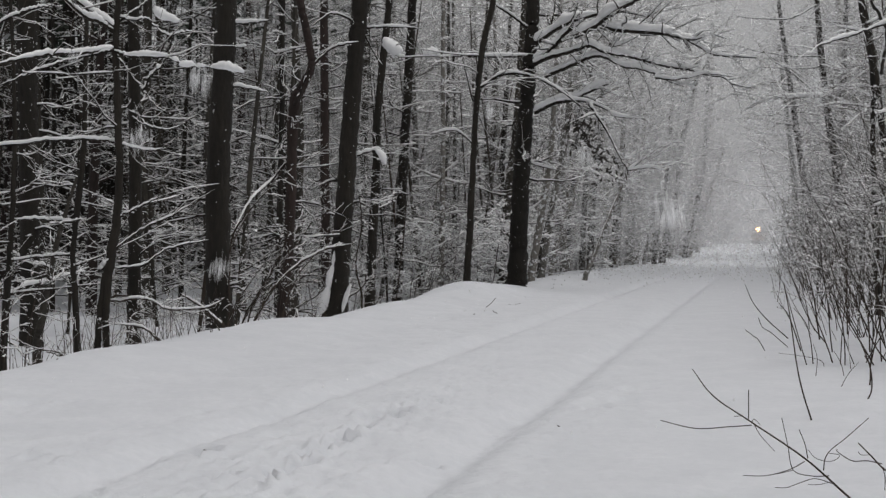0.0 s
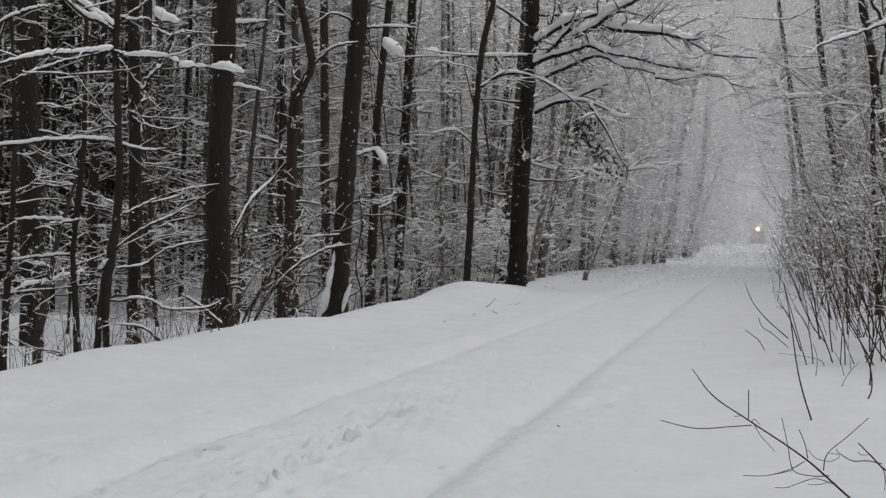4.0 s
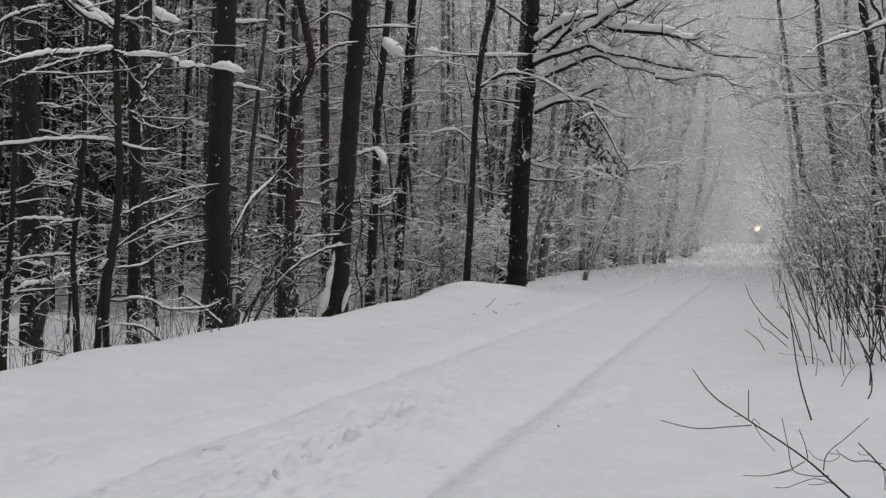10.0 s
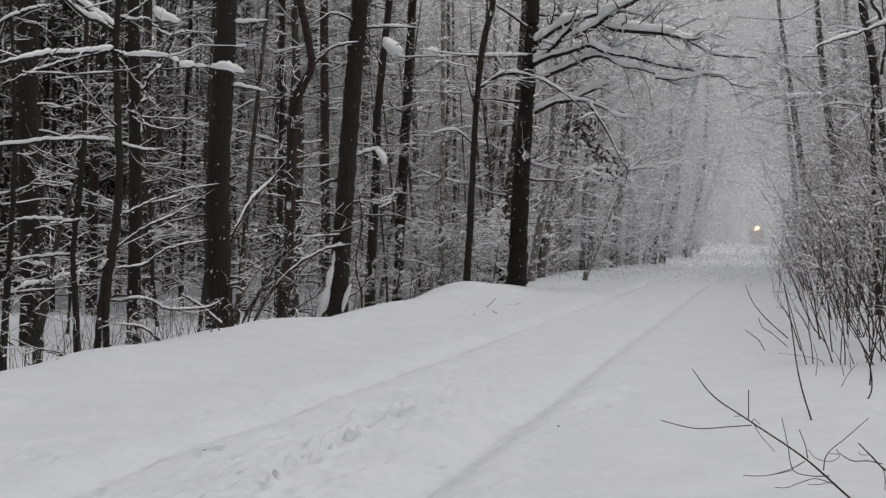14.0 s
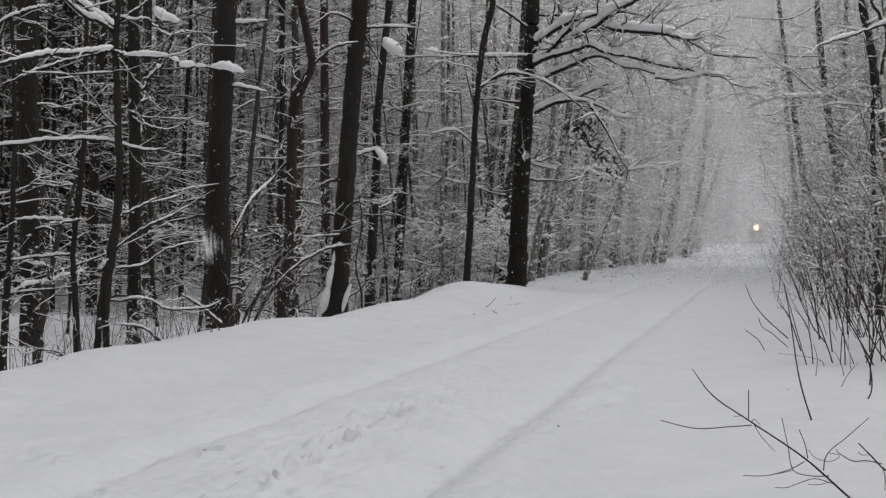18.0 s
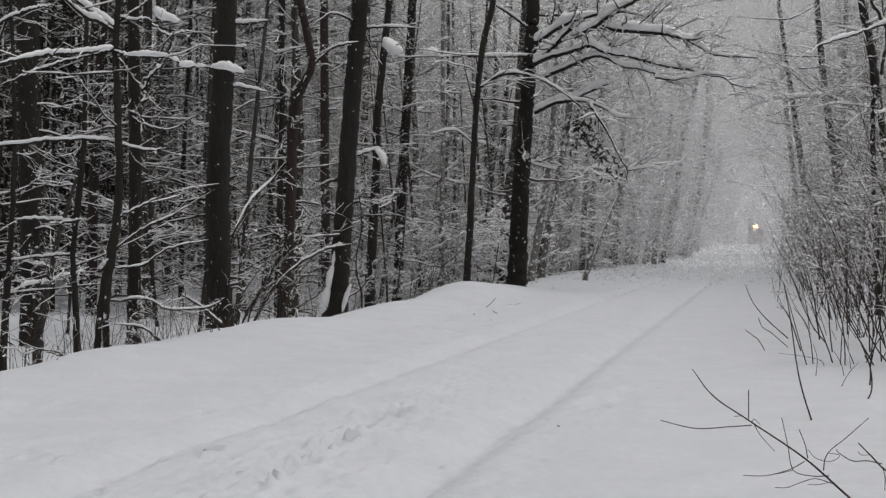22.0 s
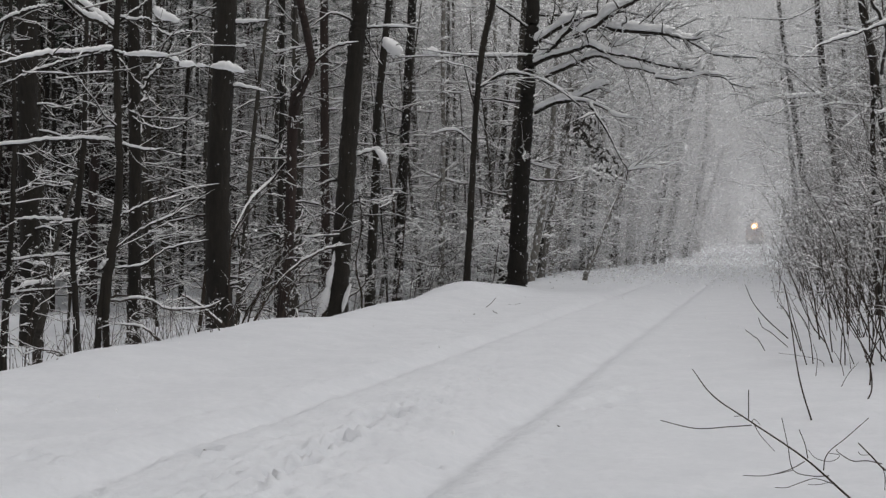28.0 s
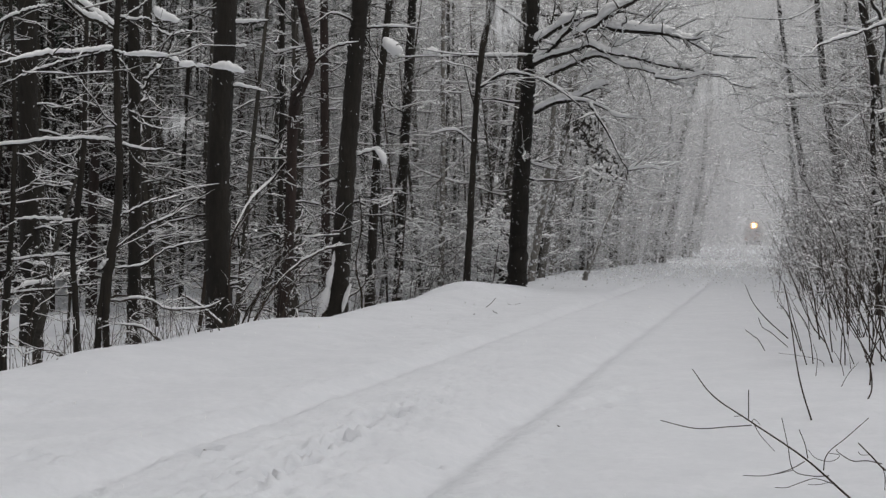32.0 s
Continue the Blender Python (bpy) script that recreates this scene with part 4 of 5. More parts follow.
    # bent brush and fallen boughs at the foot of the wood
    for i, (line, r0, depth) in enumerate((
            (((-2.54, 16.50, 0.04), (-2.18, 16.50, 0.58), (-1.68, 16.50, 0.93), (-1.21, 16.50, 1.05)), 0.018, 0.05), (((-2.79, 16.99, -0.02), (-2.48, 17.00, 0.50), (-2.24, 17.00, 0.98), (-2.12, 17.00, 1.33)), 0.013, 0.02),
            (((-2.91, 16.49, -0.02), (-2.64, 16.50, 0.48), (-2.21, 16.50, 1.05)), 0.012, 0.02), (((-2.24, 17.00, 0.06), (-2.08, 17.00, 0.50), (-1.89, 17.00, 0.78), (-1.53, 17.00, 1.09)), 0.012, 0.025),
            (((-2.71, 16.99, 0.03), (-2.40, 17.00, 0.62), (-2.08, 17.00, 0.98), (-1.81, 17.00, 1.37)), 0.011, 0.02), (((-2.97, 17.00, 0.98), (-2.71, 17.00, 1.49), (-2.44, 17.00, 1.80), (-2.24, 17.01, 2.08)), 0.014, 0.03),
            (((-2.78, 12.00, 0.06), (-2.96, 12.00, 0.22), (-3.25, 12.00, 0.26)), 0.014, 0.03), (((-3.45, 12.50, 0.45), (-3.04, 12.50, 0.47), (-2.81, 12.50, 0.37), (-2.43, 12.50, 0.39), (-2.24, 12.50, 0.49)), 0.013, 0.035),
            (((-2.44, 13.50, 0.13), (-2.66, 13.50, 0.33), (-2.91, 13.50, 0.49)), 0.02, 0.05), (((-3.75, 11.99, -0.06), (-3.98, 11.99, 0.01), (-4.26, 12.00, 0.11)), 0.008, 0.012),
            (((-1.27, 19.00, 0.26), (-1.36, 19.00, 0.70), (-1.27, 19.00, 1.32), (-1.31, 19.00, 1.85)), 0.012, 0.02), (((-0.82, 20.99, -0.02), (-0.70, 21.00, 0.96), (-0.60, 21.01, 2.03)), 0.011, 0.02),
            (((-1.89, 19.99, -0.01), (-1.34, 20.00, 0.31), (-1.24, 20.00, 0.68)), 0.02, 0.06))):
        tree("bent_sapling", line, (r0,) + (r0 * 0.6,) * (len(line) - 2) + (r0 * 0.3,), "thin bent sapling weighed down by snow", TWIG, limbs=0, seed=60 + i, extra=((line, r0 * 0.9, r0 * 0.3, depth * 0.65, 5),), reach=0.45)


edge_trees()


# ---- the wood behind: a few kinds of tree, each set many times ----
def forest_tree(name, seed, tall, girth, bark, limbs, limb_len, level, shoots, label, snow_depth=0.016, lean=0.03, crown=0, low=0.8, evergreen=0, least=0.0022, fleck=0.024, share=0.5):
    """One tree at the origin: trunk, limbs joined in a crown, snow."""
    rng = np.random.default_rng(seed)
    root = new(name)
    path = wander(rng, (0, 0, -0.15), (lean, 0, 1), tall, 14, 0.018)
    rr = taper(girth, girth * 0.3, 15)
    s = Shape()
    s.tube(path, rr, 8, 0.04, rng)
    piece("trunk", s, bark, root)
    wood, fine, snow, dust = Shape(), Shape(), Shape(), []
    for _ in range(limbs):
        z = low + (tall * 0.95 - low) * rng.random() ** 1.5
        i = int(np.argmin(abs(path[:, 2] - z)))
        ang = rng.uniform(0, 6.283)
        r = min(rr[i] * 0.3, 0.035)
        q = wander(rng, path[i], (math.cos(ang), math.sin(ang), rng.uniform(-0.2, 0.5)), limb_len * rng.uniform(0.35, 1.15), 7, 0.17, 0.05)
        lr = taper(r, 0.004, 8)
        wood.tube(q, lr, 4)
        snow.cover(q, lr, snow_depth * rng.uniform(0.6, 1.2), rng, 4)
        branch_set(rng, wood, fine, snow, q, lr, shoots, limb_len * 0.42, 0.55, snow_depth * 0.8, 0.15, level, 0.15, 0.6, dust, least, share)
    # needle crowns, mostly above the view, added to shade the wood below
    if evergreen:
        sprays = Shape()
        for _ in range(26):
            ang, z = rng.uniform(0, 6.283), rng.uniform(0.62, 1.0)
            out = (1.25 - z) * 3.4 * rng.uniform(0.3, 1.0)
            c = np.array((math.cos(ang) * out, math.sin(ang) * out, z * tall)) + path[-1] * (1, 1, 0)
            spots = c + rng.standard_normal((evergreen, 3)) * (0.55, 0.55, 0.22)
            sprays.blades(spots, 0.38, rng, 0.4)
            snow.blades(spots[::4] + (0, 0, 0.14), 0.4, rng, 0.15)
        piece("foliage", sprays, NEEDLE, root, "dark green needle sprays high on the trunk")
    piece("crown", wood, bark, root)
    if fine.v:
        piece("twig_spray", fine, TWIG, root)
    piece("snow", snow, CLUMP, root, "fresh snow lying on the branches")
    dusting(dust, root, rng, fleck)
    return tagged(root, label, "tree", "trees of the wood")


def plant_wood():
    rng = np.random.default_rng(77)
    stand = [forest_tree("forest_pine", 300 + i, rng.uniform(13, 17), rng.uniform(0.09, 0.16), (BARK, GREY, RED, BARK, GREY)[i], 34, 2.3, 1, 4,
                         "tall forest pine carrying fresh snow", evergreen=5) for i in range(5)]
    sapling = [forest_tree("forest_sapling", 400 + i, rng.uniform(4.5, 8), rng.uniform(0.025, 0.05), (TWIG, BARK, GREY, TWIG, BARK)[i], 28, 1.5, 1, 5,
                           "thin bare sapling thick with fresh snow", 0.013, 0.12, low=0.2, share=0.12) for i in range(5)]
    # two of these three kinds carry haze in a paled bark
    distant = [forest_tree("forest_tree", 350 + i, rng.uniform(13, 17), rng.uniform(0.12, 0.19), (RIME_PALE, GREY, RIME_PALE)[i], 36, 3.0, 0, 6,
                           "tall bare forest tree in falling snow", 0.11, least=0.007, fleck=0.06, low=2.6) for i in range(3)]
    remote = [forest_tree("distant_tree", 370 + i, rng.uniform(14, 18), rng.uniform(0.11, 0.17), (GREY, RIME_PALE)[i], 22, 3.8, 0, 2,
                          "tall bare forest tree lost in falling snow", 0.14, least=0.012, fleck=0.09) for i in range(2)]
    bare = [forest_tree("forest_tree", 380 + i, rng.uniform(11, 15), rng.uniform(0.06, 0.12), (GREY, RIME_PALE, BARK)[i], 34, 1.9, 1, 4,
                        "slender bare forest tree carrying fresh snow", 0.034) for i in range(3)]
    thicket = [forest_tree("snowy_shrub", 450 + i, rng.uniform(4.5, 8), rng.uniform(0.03, 0.05), (RIME_PALE, GREY, RIME_PALE)[i], 26, 1.6, 0, 3,
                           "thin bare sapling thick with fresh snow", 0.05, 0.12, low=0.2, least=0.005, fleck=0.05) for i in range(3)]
    arching = [forest_tree("overhanging_tree", 390 + i, rng.uniform(13, 16), rng.uniform(0.10, 0.14), RIME_PALE, 34, 4.6, 1, 6,
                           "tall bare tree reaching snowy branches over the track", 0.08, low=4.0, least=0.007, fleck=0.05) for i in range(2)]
    brush = [forest_tree("snowy_shrub", 470 + i, rng.uniform(2.2, 3.6), rng.uniform(0.014, 0.024), (TWIG, RIME_PALE)[i], 24, 1.1, 1, 4,
                         "low bare shrub bowed under fresh snow", 0.05, 0.3, low=0.1, least=0.004, fleck=0.045, share=0.7) for i in range(2)]
    used = []

    def free(x, y, gap):
        for a, b in used:
            if (a - x) ** 2 + (b - y) ** 2 < gap * gap:
                return False
        used.append((x, y))
        return True

    first = {}

    def put(kinds, u, v, scale):
        x, y = place(u, v)
        k = int(rng.integers(len(kinds)))
        m = pose(x, y, height_at(x, y), 0, 0, float(rng.uniform(0, 360)))
        if kinds[k].name not in first:
            first[kinds[k].name] = True
            ob = kinds[k]
            ob.matrix_basis = m
        else:
            ob = copy_thing(kinds[k], m)
        ob.scale = (scale, scale, scale * float(rng.uniform(0.9, 1.1)))

    for u, v in ((-6.4, 40), (-6.2, 50), (-6.5, 61), (-6.2, 73), (-6.4, 88), (3.4, 36), (3.2, 47), (3.6, 59), (3.4, 74), (3.6, 92), (-6.0, 56), (-6.0, 80), (3.1, 53)):
        used.append(place(u, v))
        put(arching, u, v, float(rng.uniform(0.9, 1.1)))
    # left of the line: (kinds, number, nearest and farthest along, strip beside the line, gap)
    for kinds, count, v0, v1, u0, u1, gap in (
            (stand, 34, 26, 46, -30, -11, 1.3), (bare, 50, 26, 75, -26, -7.4, 1.0), (sapling, 30, 28, 50, -14, -7.6, 0.6), (sapling, 40, 20, 60, -30, -7.6, 0.7),
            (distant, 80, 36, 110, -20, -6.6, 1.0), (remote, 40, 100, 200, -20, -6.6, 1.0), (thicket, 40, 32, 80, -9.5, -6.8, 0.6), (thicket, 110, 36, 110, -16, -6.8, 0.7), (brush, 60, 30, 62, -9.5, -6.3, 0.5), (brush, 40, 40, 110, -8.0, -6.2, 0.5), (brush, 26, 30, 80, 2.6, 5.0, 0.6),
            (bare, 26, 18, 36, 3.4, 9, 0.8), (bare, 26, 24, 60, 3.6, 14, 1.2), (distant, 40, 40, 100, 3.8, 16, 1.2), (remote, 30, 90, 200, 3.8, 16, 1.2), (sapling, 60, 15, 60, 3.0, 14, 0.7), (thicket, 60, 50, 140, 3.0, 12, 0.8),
            # first two: pines out of view beside and behind the camera, added for shade
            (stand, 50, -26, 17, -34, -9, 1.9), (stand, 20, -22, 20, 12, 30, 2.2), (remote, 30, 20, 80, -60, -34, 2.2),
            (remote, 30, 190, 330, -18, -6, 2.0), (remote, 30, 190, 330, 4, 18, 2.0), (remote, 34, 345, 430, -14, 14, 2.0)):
        done = tries = 0
        while done < count and tries < 4000:
            tries += 1
            u, v = rng.uniform(u0, u1), v0 + (v1 - v0) * rng.random() ** 1.3
            x, y = place(u, v)
            if (v0 >= 0 and abs(x) > 0.40 * y + 1.5) or not free(x, y, gap):
                continue
            put(kinds, u, v, float(rng.uniform(0.8, 1.2)))
            done += 1


plant_wood()


def deep_wood():
    """The far depth of the wood, where single trees can no longer be told apart."""
    rng = np.random.default_rng(9)
    stems, snow = Shape(), Shape()
    for k in range(3200):
        u, v = rng.uniform(-80, -18), rng.uniform(22, 130)
        x, y = place(u, v)
        if abs(x) > 0.42 * y + 2:
            continue
        q = wander(rng, (x, y, -0.9), (0.02, 0, 1), rng.uniform(9, 17), 3, 0.03)
        rr = taper(rng.uniform(0.05, 0.15), 0.03, 4)
        stems.tube(q, rr, 4)
        for _ in range(7 if k % 3 == 0 else 0):
            z = rng.random() * 2.9
            i = int(z)
            p = q[i] + (q[i + 1] - q[i]) * (z - i)
            a = rng.uniform(0, 6.283)
            b = wander(rng, p, (math.cos(a), math.sin(a), rng.uniform(-0.2, 0.4)), rng.uniform(0.8, 2.6), 3, 0.2)
            br = taper(0.02, 0.006, 4)
            stems.tube(b, br, 3)
            snow.cover(b, br, 0.07, rng, 3)
    root = new("far_woods")
    piece("stand", stems, BARK, root)
    piece("snow", snow, CLUMP, root)
    tagged(root, "dense bare wood under fresh snow", "woods", kind="stuff")


deep_wood()


# ---- bushes and dry stems ----
def bush(name, x, y, stems, tall, spread, seed, label, lean=(0, 0), snow_depth=0.02, shoots=5, level=1, thick=0.008):
    rng = np.random.default_rng(seed)
    z = height_at(x, y)
    root = new(name)
    root.location = (x, y, z)
    fine, snow, dust = Shape(), Shape(), []
    for _ in range(stems):
        px, py = rng.uniform(-0.5, 0.5, 2) * spread
        d = (rng.normal(lean[0], 0.28), rng.normal(lean[1], 0.28), 1)
        length = tall * rng.uniform(0.45, 1.1)
        gz = height_at(x + px, y + py) - z - 0.05
        q = wander(rng, (px, py, gz), d, length, 9, 0.06, -0.05)
        r = thick * rng.uniform(0.6, 1.3)
        rr = taper(r, 0.002, 10)
        s = Shape()
        s.tube(q, rr, 5)
        piece("stem", s, TWIG, root)
        snow.cover(q, rr, snow_depth, rng, 4, 0.5)
        branch_set(rng, fine, fine, snow, q, rr, shoots, length * 0.4, 0.55, snow_depth, 0.3, level, 0.42, 0.5, dust)
    piece("twig_spray", fine, TWIG, root)
    piece("snow", snow, CLUMP, root, "thin lines of fresh snow on the twigs")
    dusting(dust[::2], root, rng, 0.015)
    return tagged(root, label, "bush", "bushes beside the track")


def bushes():
    rng = np.random.default_rng(21)
    label = "dark leafless bush flecked with fresh snow"
    for i, (u, v, n, tall) in enumerate(((1.3, 11.0, 9, 1.9), (1.75, 12.0, 12, 2.6), (2.3, 12.8, 12, 3.0), (1.35, 13.0, 10, 2.0), (2.7, 14.0, 14, 3.4), (1.7, 14.5, 12, 2.6), (1.2, 16.0, 10, 1.7), (2.2, 16.5, 14, 3.4),
                                         (1.5, 18.5, 12, 2.2), (2.6, 19.0, 14, 3.6), (1.4, 21.5, 12, 2.0), (2.3, 22.5, 14, 3.4), (1.3, 25, 12, 2.0), (2.4, 27, 14, 3.6), (1.4, 30, 12, 2.2), (2.5, 33, 14, 3.6), (1.5, 37, 12, 2.4), (2.6, 42, 14, 3.8), (1.8, 48, 14, 3.0))):
        x, y = place(u, v)
        bush("bush", x, y, n + 8, tall, 0.8 + 0.01 * v, 500 + i, label, lean=(-0.12, 0), snow_depth=0.007, shoots=7, thick=0.0065)
    for i in range(10):
        u, v = 0.4 + 0.7 * rng.random(), 11.0 * 1.16 ** i
        x, y = place(u, v)
        bush("bush", x, y, 9, rng.uniform(0.9, 1.7), 0.5 + 0.02 * v, 580 + i, label, lean=(-0.14, 0), snow_depth=0.008, shoots=5, thick=0.0055)
    for i in range(16):
        u, v = rng.uniform(-10.5, -7.3), 11.5 + i * 0.8
        x, y = place(u, v)
        bush("bush", x, y, 6, rng.uniform(0.9, 1.8), 0.9, 620 + i, "thin leafless undergrowth in the snow", lean=(0.1, 0), snow_depth=0.010, shoots=5, thick=0.006)
    for i in range(16):
        u, v = rng.uniform(-8.6, -7.0), 11 + i * 2.0 + rng.uniform(-0.6, 0.6)
        x, y = place(u, v)
        bush("bush", x, y, 7, rng.uniform(1.2, 2.2), 0.8, 540 + i, "leafless undergrowth with snow on its twigs", lean=(0.15, 0), snow_depth=0.012, shoots=4)

    for i, (x, y) in enumerate(((-4.1, 11.4), (-3.75, 11.7), (-3.35, 11.9), (-2.9, 12.3), (-2.5, 12.9), (-4.45, 11.9))):
        bush("dry_grass", x, y, 14, 0.55, 0.5, 660 + i, "thin dry grass stalks standing out of the snow", snow_depth=0.004, shoots=1, level=0, thick=0.0028)


bushes()


def twig_thing(name, lines, label, category="branch"):
    """A dry branch: main stem and side shoots, each a part."""
    foot = np.array(lines[0][0][0], float)
    root = new(name)
    root.location = foot
    rng = np.random.default_rng(len(lines))
    for i, (line, r0, r1) in enumerate(lines):
        q = curve_through([np.array(p, float) - foot for p in line], 6)
        s = Shape()
        s.tube(q, taper(r0, r1, len(q)), 7, 0.05, rng)
        piece("stem" if i == 0 else "shoot", s, TWIG, root)
    tagged(root, label, category)


def dry_branches():
    twig_thing("dry_branch", (
        (((1.59, 4.39, 0.03), (1.43, 4.30, 0.16), (1.25, 4.20, 0.31), (1.04, 4.10, 0.45), (0.89, 4.00, 0.55), (0.82, 4.00, 0.64)), 0.0046, 0.0014),
        (((1.04, 4.10, 0.44), (0.94, 4.00, 0.45), (0.81, 3.90, 0.46), (0.68, 3.80, 0.50)), 0.0019, 0.0014),
        (((1.03, 4.10, 0.46), (1.03, 4.10, 0.51), (1.03, 4.10, 0.56)), 0.0018, 0.0016), (((1.02, 4.10, 0.46), (1.01, 4.10, 0.47), (0.98, 4.10, 0.47)), 0.0012, 0.0010),
        (((1.05, 4.10, 0.44), (1.06, 4.05, 0.41), (1.09, 4.00, 0.37)), 0.0015, 0.0009), (((1.04, 4.10, 0.45), (1.05, 4.10, 0.46), (1.07, 4.10, 0.44)), 0.0012, 0.0010),
        (((1.26, 4.20, 0.31), (1.25, 4.20, 0.36), (1.23, 4.20, 0.41)), 0.0018, 0.0014), (((1.25, 4.20, 0.30), (1.18, 4.15, 0.28), (1.09, 4.10, 0.27), (1.00, 4.05, 0.28)), 0.0018, 0.0011),
        (((1.35, 4.25, 0.24), (1.29, 4.25, 0.24), (1.21, 4.20, 0.27), (1.19, 4.20, 0.36), (1.17, 4.20, 0.45)), 0.0018, 0.0013),
        (((1.21, 4.20, 0.27), (1.17, 4.20, 0.26), (1.11, 4.20, 0.25)), 0.0012, 0.0009),
        (((1.37, 4.25, 0.21), (1.29, 4.20, 0.24), (1.23, 4.15, 0.24), (1.16, 4.10, 0.23), (1.12, 4.10, 0.23)), 0.0016, 0.0011), (((1.34, 4.20, 0.23), (1.30, 4.20, 0.22), (1.26, 4.20, 0.22)), 0.0012, 0.0009),
        (((1.33, 4.25, 0.26), (1.32, 4.20, 0.31), (1.34, 4.20, 0.34), (1.39, 4.20, 0.38), (1.47, 4.20, 0.45)), 0.0018, 0.0013), (((1.33, 4.20, 0.33), (1.37, 4.20, 0.32), (1.34, 4.20, 0.30), (1.29, 4.20, 0.31), (1.26, 4.20, 0.34)), 0.0012, 0.0009)),
        "dark bare branch with fine shoots poking from the snow")
    twig_thing("dry_branch", (
        (((1.67, 4.20, 0.14), (1.55, 4.10, 0.26), (1.49, 4.10, 0.29), (1.44, 4.10, 0.34), (1.40, 4.10, 0.38)), 0.0043, 0.0021),
        (((1.48, 4.10, 0.31), (1.43, 4.10, 0.32), (1.38, 4.10, 0.32), (1.33, 4.10, 0.35), (1.33, 4.10, 0.36)), 0.0019, 0.0013), (((1.48, 4.10, 0.30), (1.49, 4.10, 0.27), (1.49, 4.10, 0.22)), 0.0018, 0.0014), (((1.44, 4.10, 0.34), (1.41, 4.10, 0.34), (1.40, 4.10, 0.35)), 0.0012, 0.0009)),
        "dark bare branch with fine shoots poking from the snow")
    twig_thing("dry_weed", ((((2.18, 7.19, -0.00), (2.14, 7.25, 0.18), (2.12, 7.30, 0.34), (2.11, 7.40, 0.61), (2.10, 7.50, 0.81)), 0.0052, 0.003),), "single dark stem standing in the snow", "plant")
    twig_thing("dry_weed", ((((3.12, 11.00, 0.19), (2.92, 11.00, 0.37), (2.80, 11.00, 0.52), (2.73, 11.00, 0.68)), 0.0055, 0.0025),), "thin arched stem leaning out of the snow", "plant")
    twig_thing("dry_weed", ((((2.91, 11.00, 0.08), (2.85, 11.00, 0.18), (2.81, 11.00, 0.21), (2.73, 11.00, 0.27)), 0.0035, 0.003),), "short thin stem leaning out of the snow", "plant")
    twig_thing("dry_weed", ((((3.12, 11.00, 0.11), (2.97, 11.00, 0.24), (2.89, 11.00, 0.29), (2.85, 11.00, 0.38)), 0.0035, 0.003),), "thin stem leaning out of the snow", "plant")
    twig_thing("dry_weed", ((((3.11, 8.99, -0.11), (3.15, 8.99, -0.03), (3.16, 9.00, 0.14), (3.12, 9.00, 0.22)), 0.007, 0.005),), "thin curved stem standing in the snow", "plant")
    twig_thing("dry_weed", ((((3.06, 10.40, 0.13), (3.01, 10.40, 0.28), (2.95, 10.40, 0.44), (2.87, 10.40, 0.54)), 0.0060, 0.0030),), "dark bare stem standing in the snow", "plant")
    twig_thing("dry_weed", ((((2.81, 9.40, 0.11), (2.74, 9.40, 0.35), (2.69, 9.40, 0.53), (2.64, 9.40, 0.71)), 0.0045, 0.0020),), "dark bare stem standing in the snow", "plant")
    twig_thing("dry_weed", ((((2.86, 9.40, 0.12), (2.84, 9.40, 0.30), (2.80, 9.40, 0.44), (2.71, 9.40, 0.55)), 0.0045, 0.0020),), "dark bare stem standing in the snow", "plant")
    twig_thing("dry_weed", ((((3.46, 11.00, 0.15), (3.35, 11.00, 0.29), (3.25, 11.00, 0.49), (3.17, 11.00, 0.70), (3.10, 11.00, 0.88)), 0.0060, 0.0025),), "dark bare stem standing in the snow", "plant")
    twig_thing("dry_weed", ((((2.86, 8.20, -0.01), (2.89, 8.20, 0.07), (2.88, 8.20, 0.21), (2.82, 8.20, 0.37), (2.74, 8.20, 0.52), (2.67, 8.20, 0.71), (2.60, 8.20, 0.94)), 0.0055, 0.0025),), "dark bare stem standing in the snow", "plant")
    twig_thing("dry_weed", ((((3.16, 9.00, 0.11), (3.18, 9.00, 0.34), (3.22, 9.00, 0.51), (3.29, 9.00, 0.70)), 0.0050, 0.0025),), "dark bare stem standing in the snow", "plant")
    twig_thing("dry_weed", ((((3.36, 10.50, 0.11), (3.34, 10.50, 0.28), (3.32, 10.50, 0.52), (3.27, 10.50, 0.86), (3.25, 10.50, 1.20)), 0.0060, 0.0025),), "dark bare stem standing in the snow", "plant")
    twig_thing("dry_weed", ((((3.99, 12.00, 0.15), (3.98, 12.00, 0.55), (3.97, 12.00, 1.00), (3.96, 12.00, 1.31)), 0.0070, 0.0030),), "dark bare stem standing in the snow", "plant")
    twig_thing("dry_weed", ((((3.56, 11.50, 0.14), (3.53, 11.50, 0.36), (3.50, 11.50, 0.57), (3.42, 11.50, 0.84)), 0.0080, 0.0030),), "dark bare stem standing in the snow", "plant")
    twig_thing("dry_weed", ((((3.66, 10.00, 0.06), (3.55, 10.00, 0.21), (3.46, 10.00, 0.41), (3.32, 10.00, 0.73), (3.23, 10.00, 1.01)), 0.0070, 0.0030),), "dark bare stem standing in the snow", "plant")
    twig_thing("dry_weed", ((((2.82, 9.20, 0.05), (2.83, 9.20, 0.18), (2.80, 9.20, 0.29)), 0.0030, 0.0015),), "dark bare stem standing in the snow", "plant")
    twig_thing("dry_weed", ((((2.75, 8.40, 0.06), (2.80, 8.40, 0.15), (2.87, 8.40, 0.23)), 0.0028, 0.0014),), "dark bare stem standing in the snow", "plant")
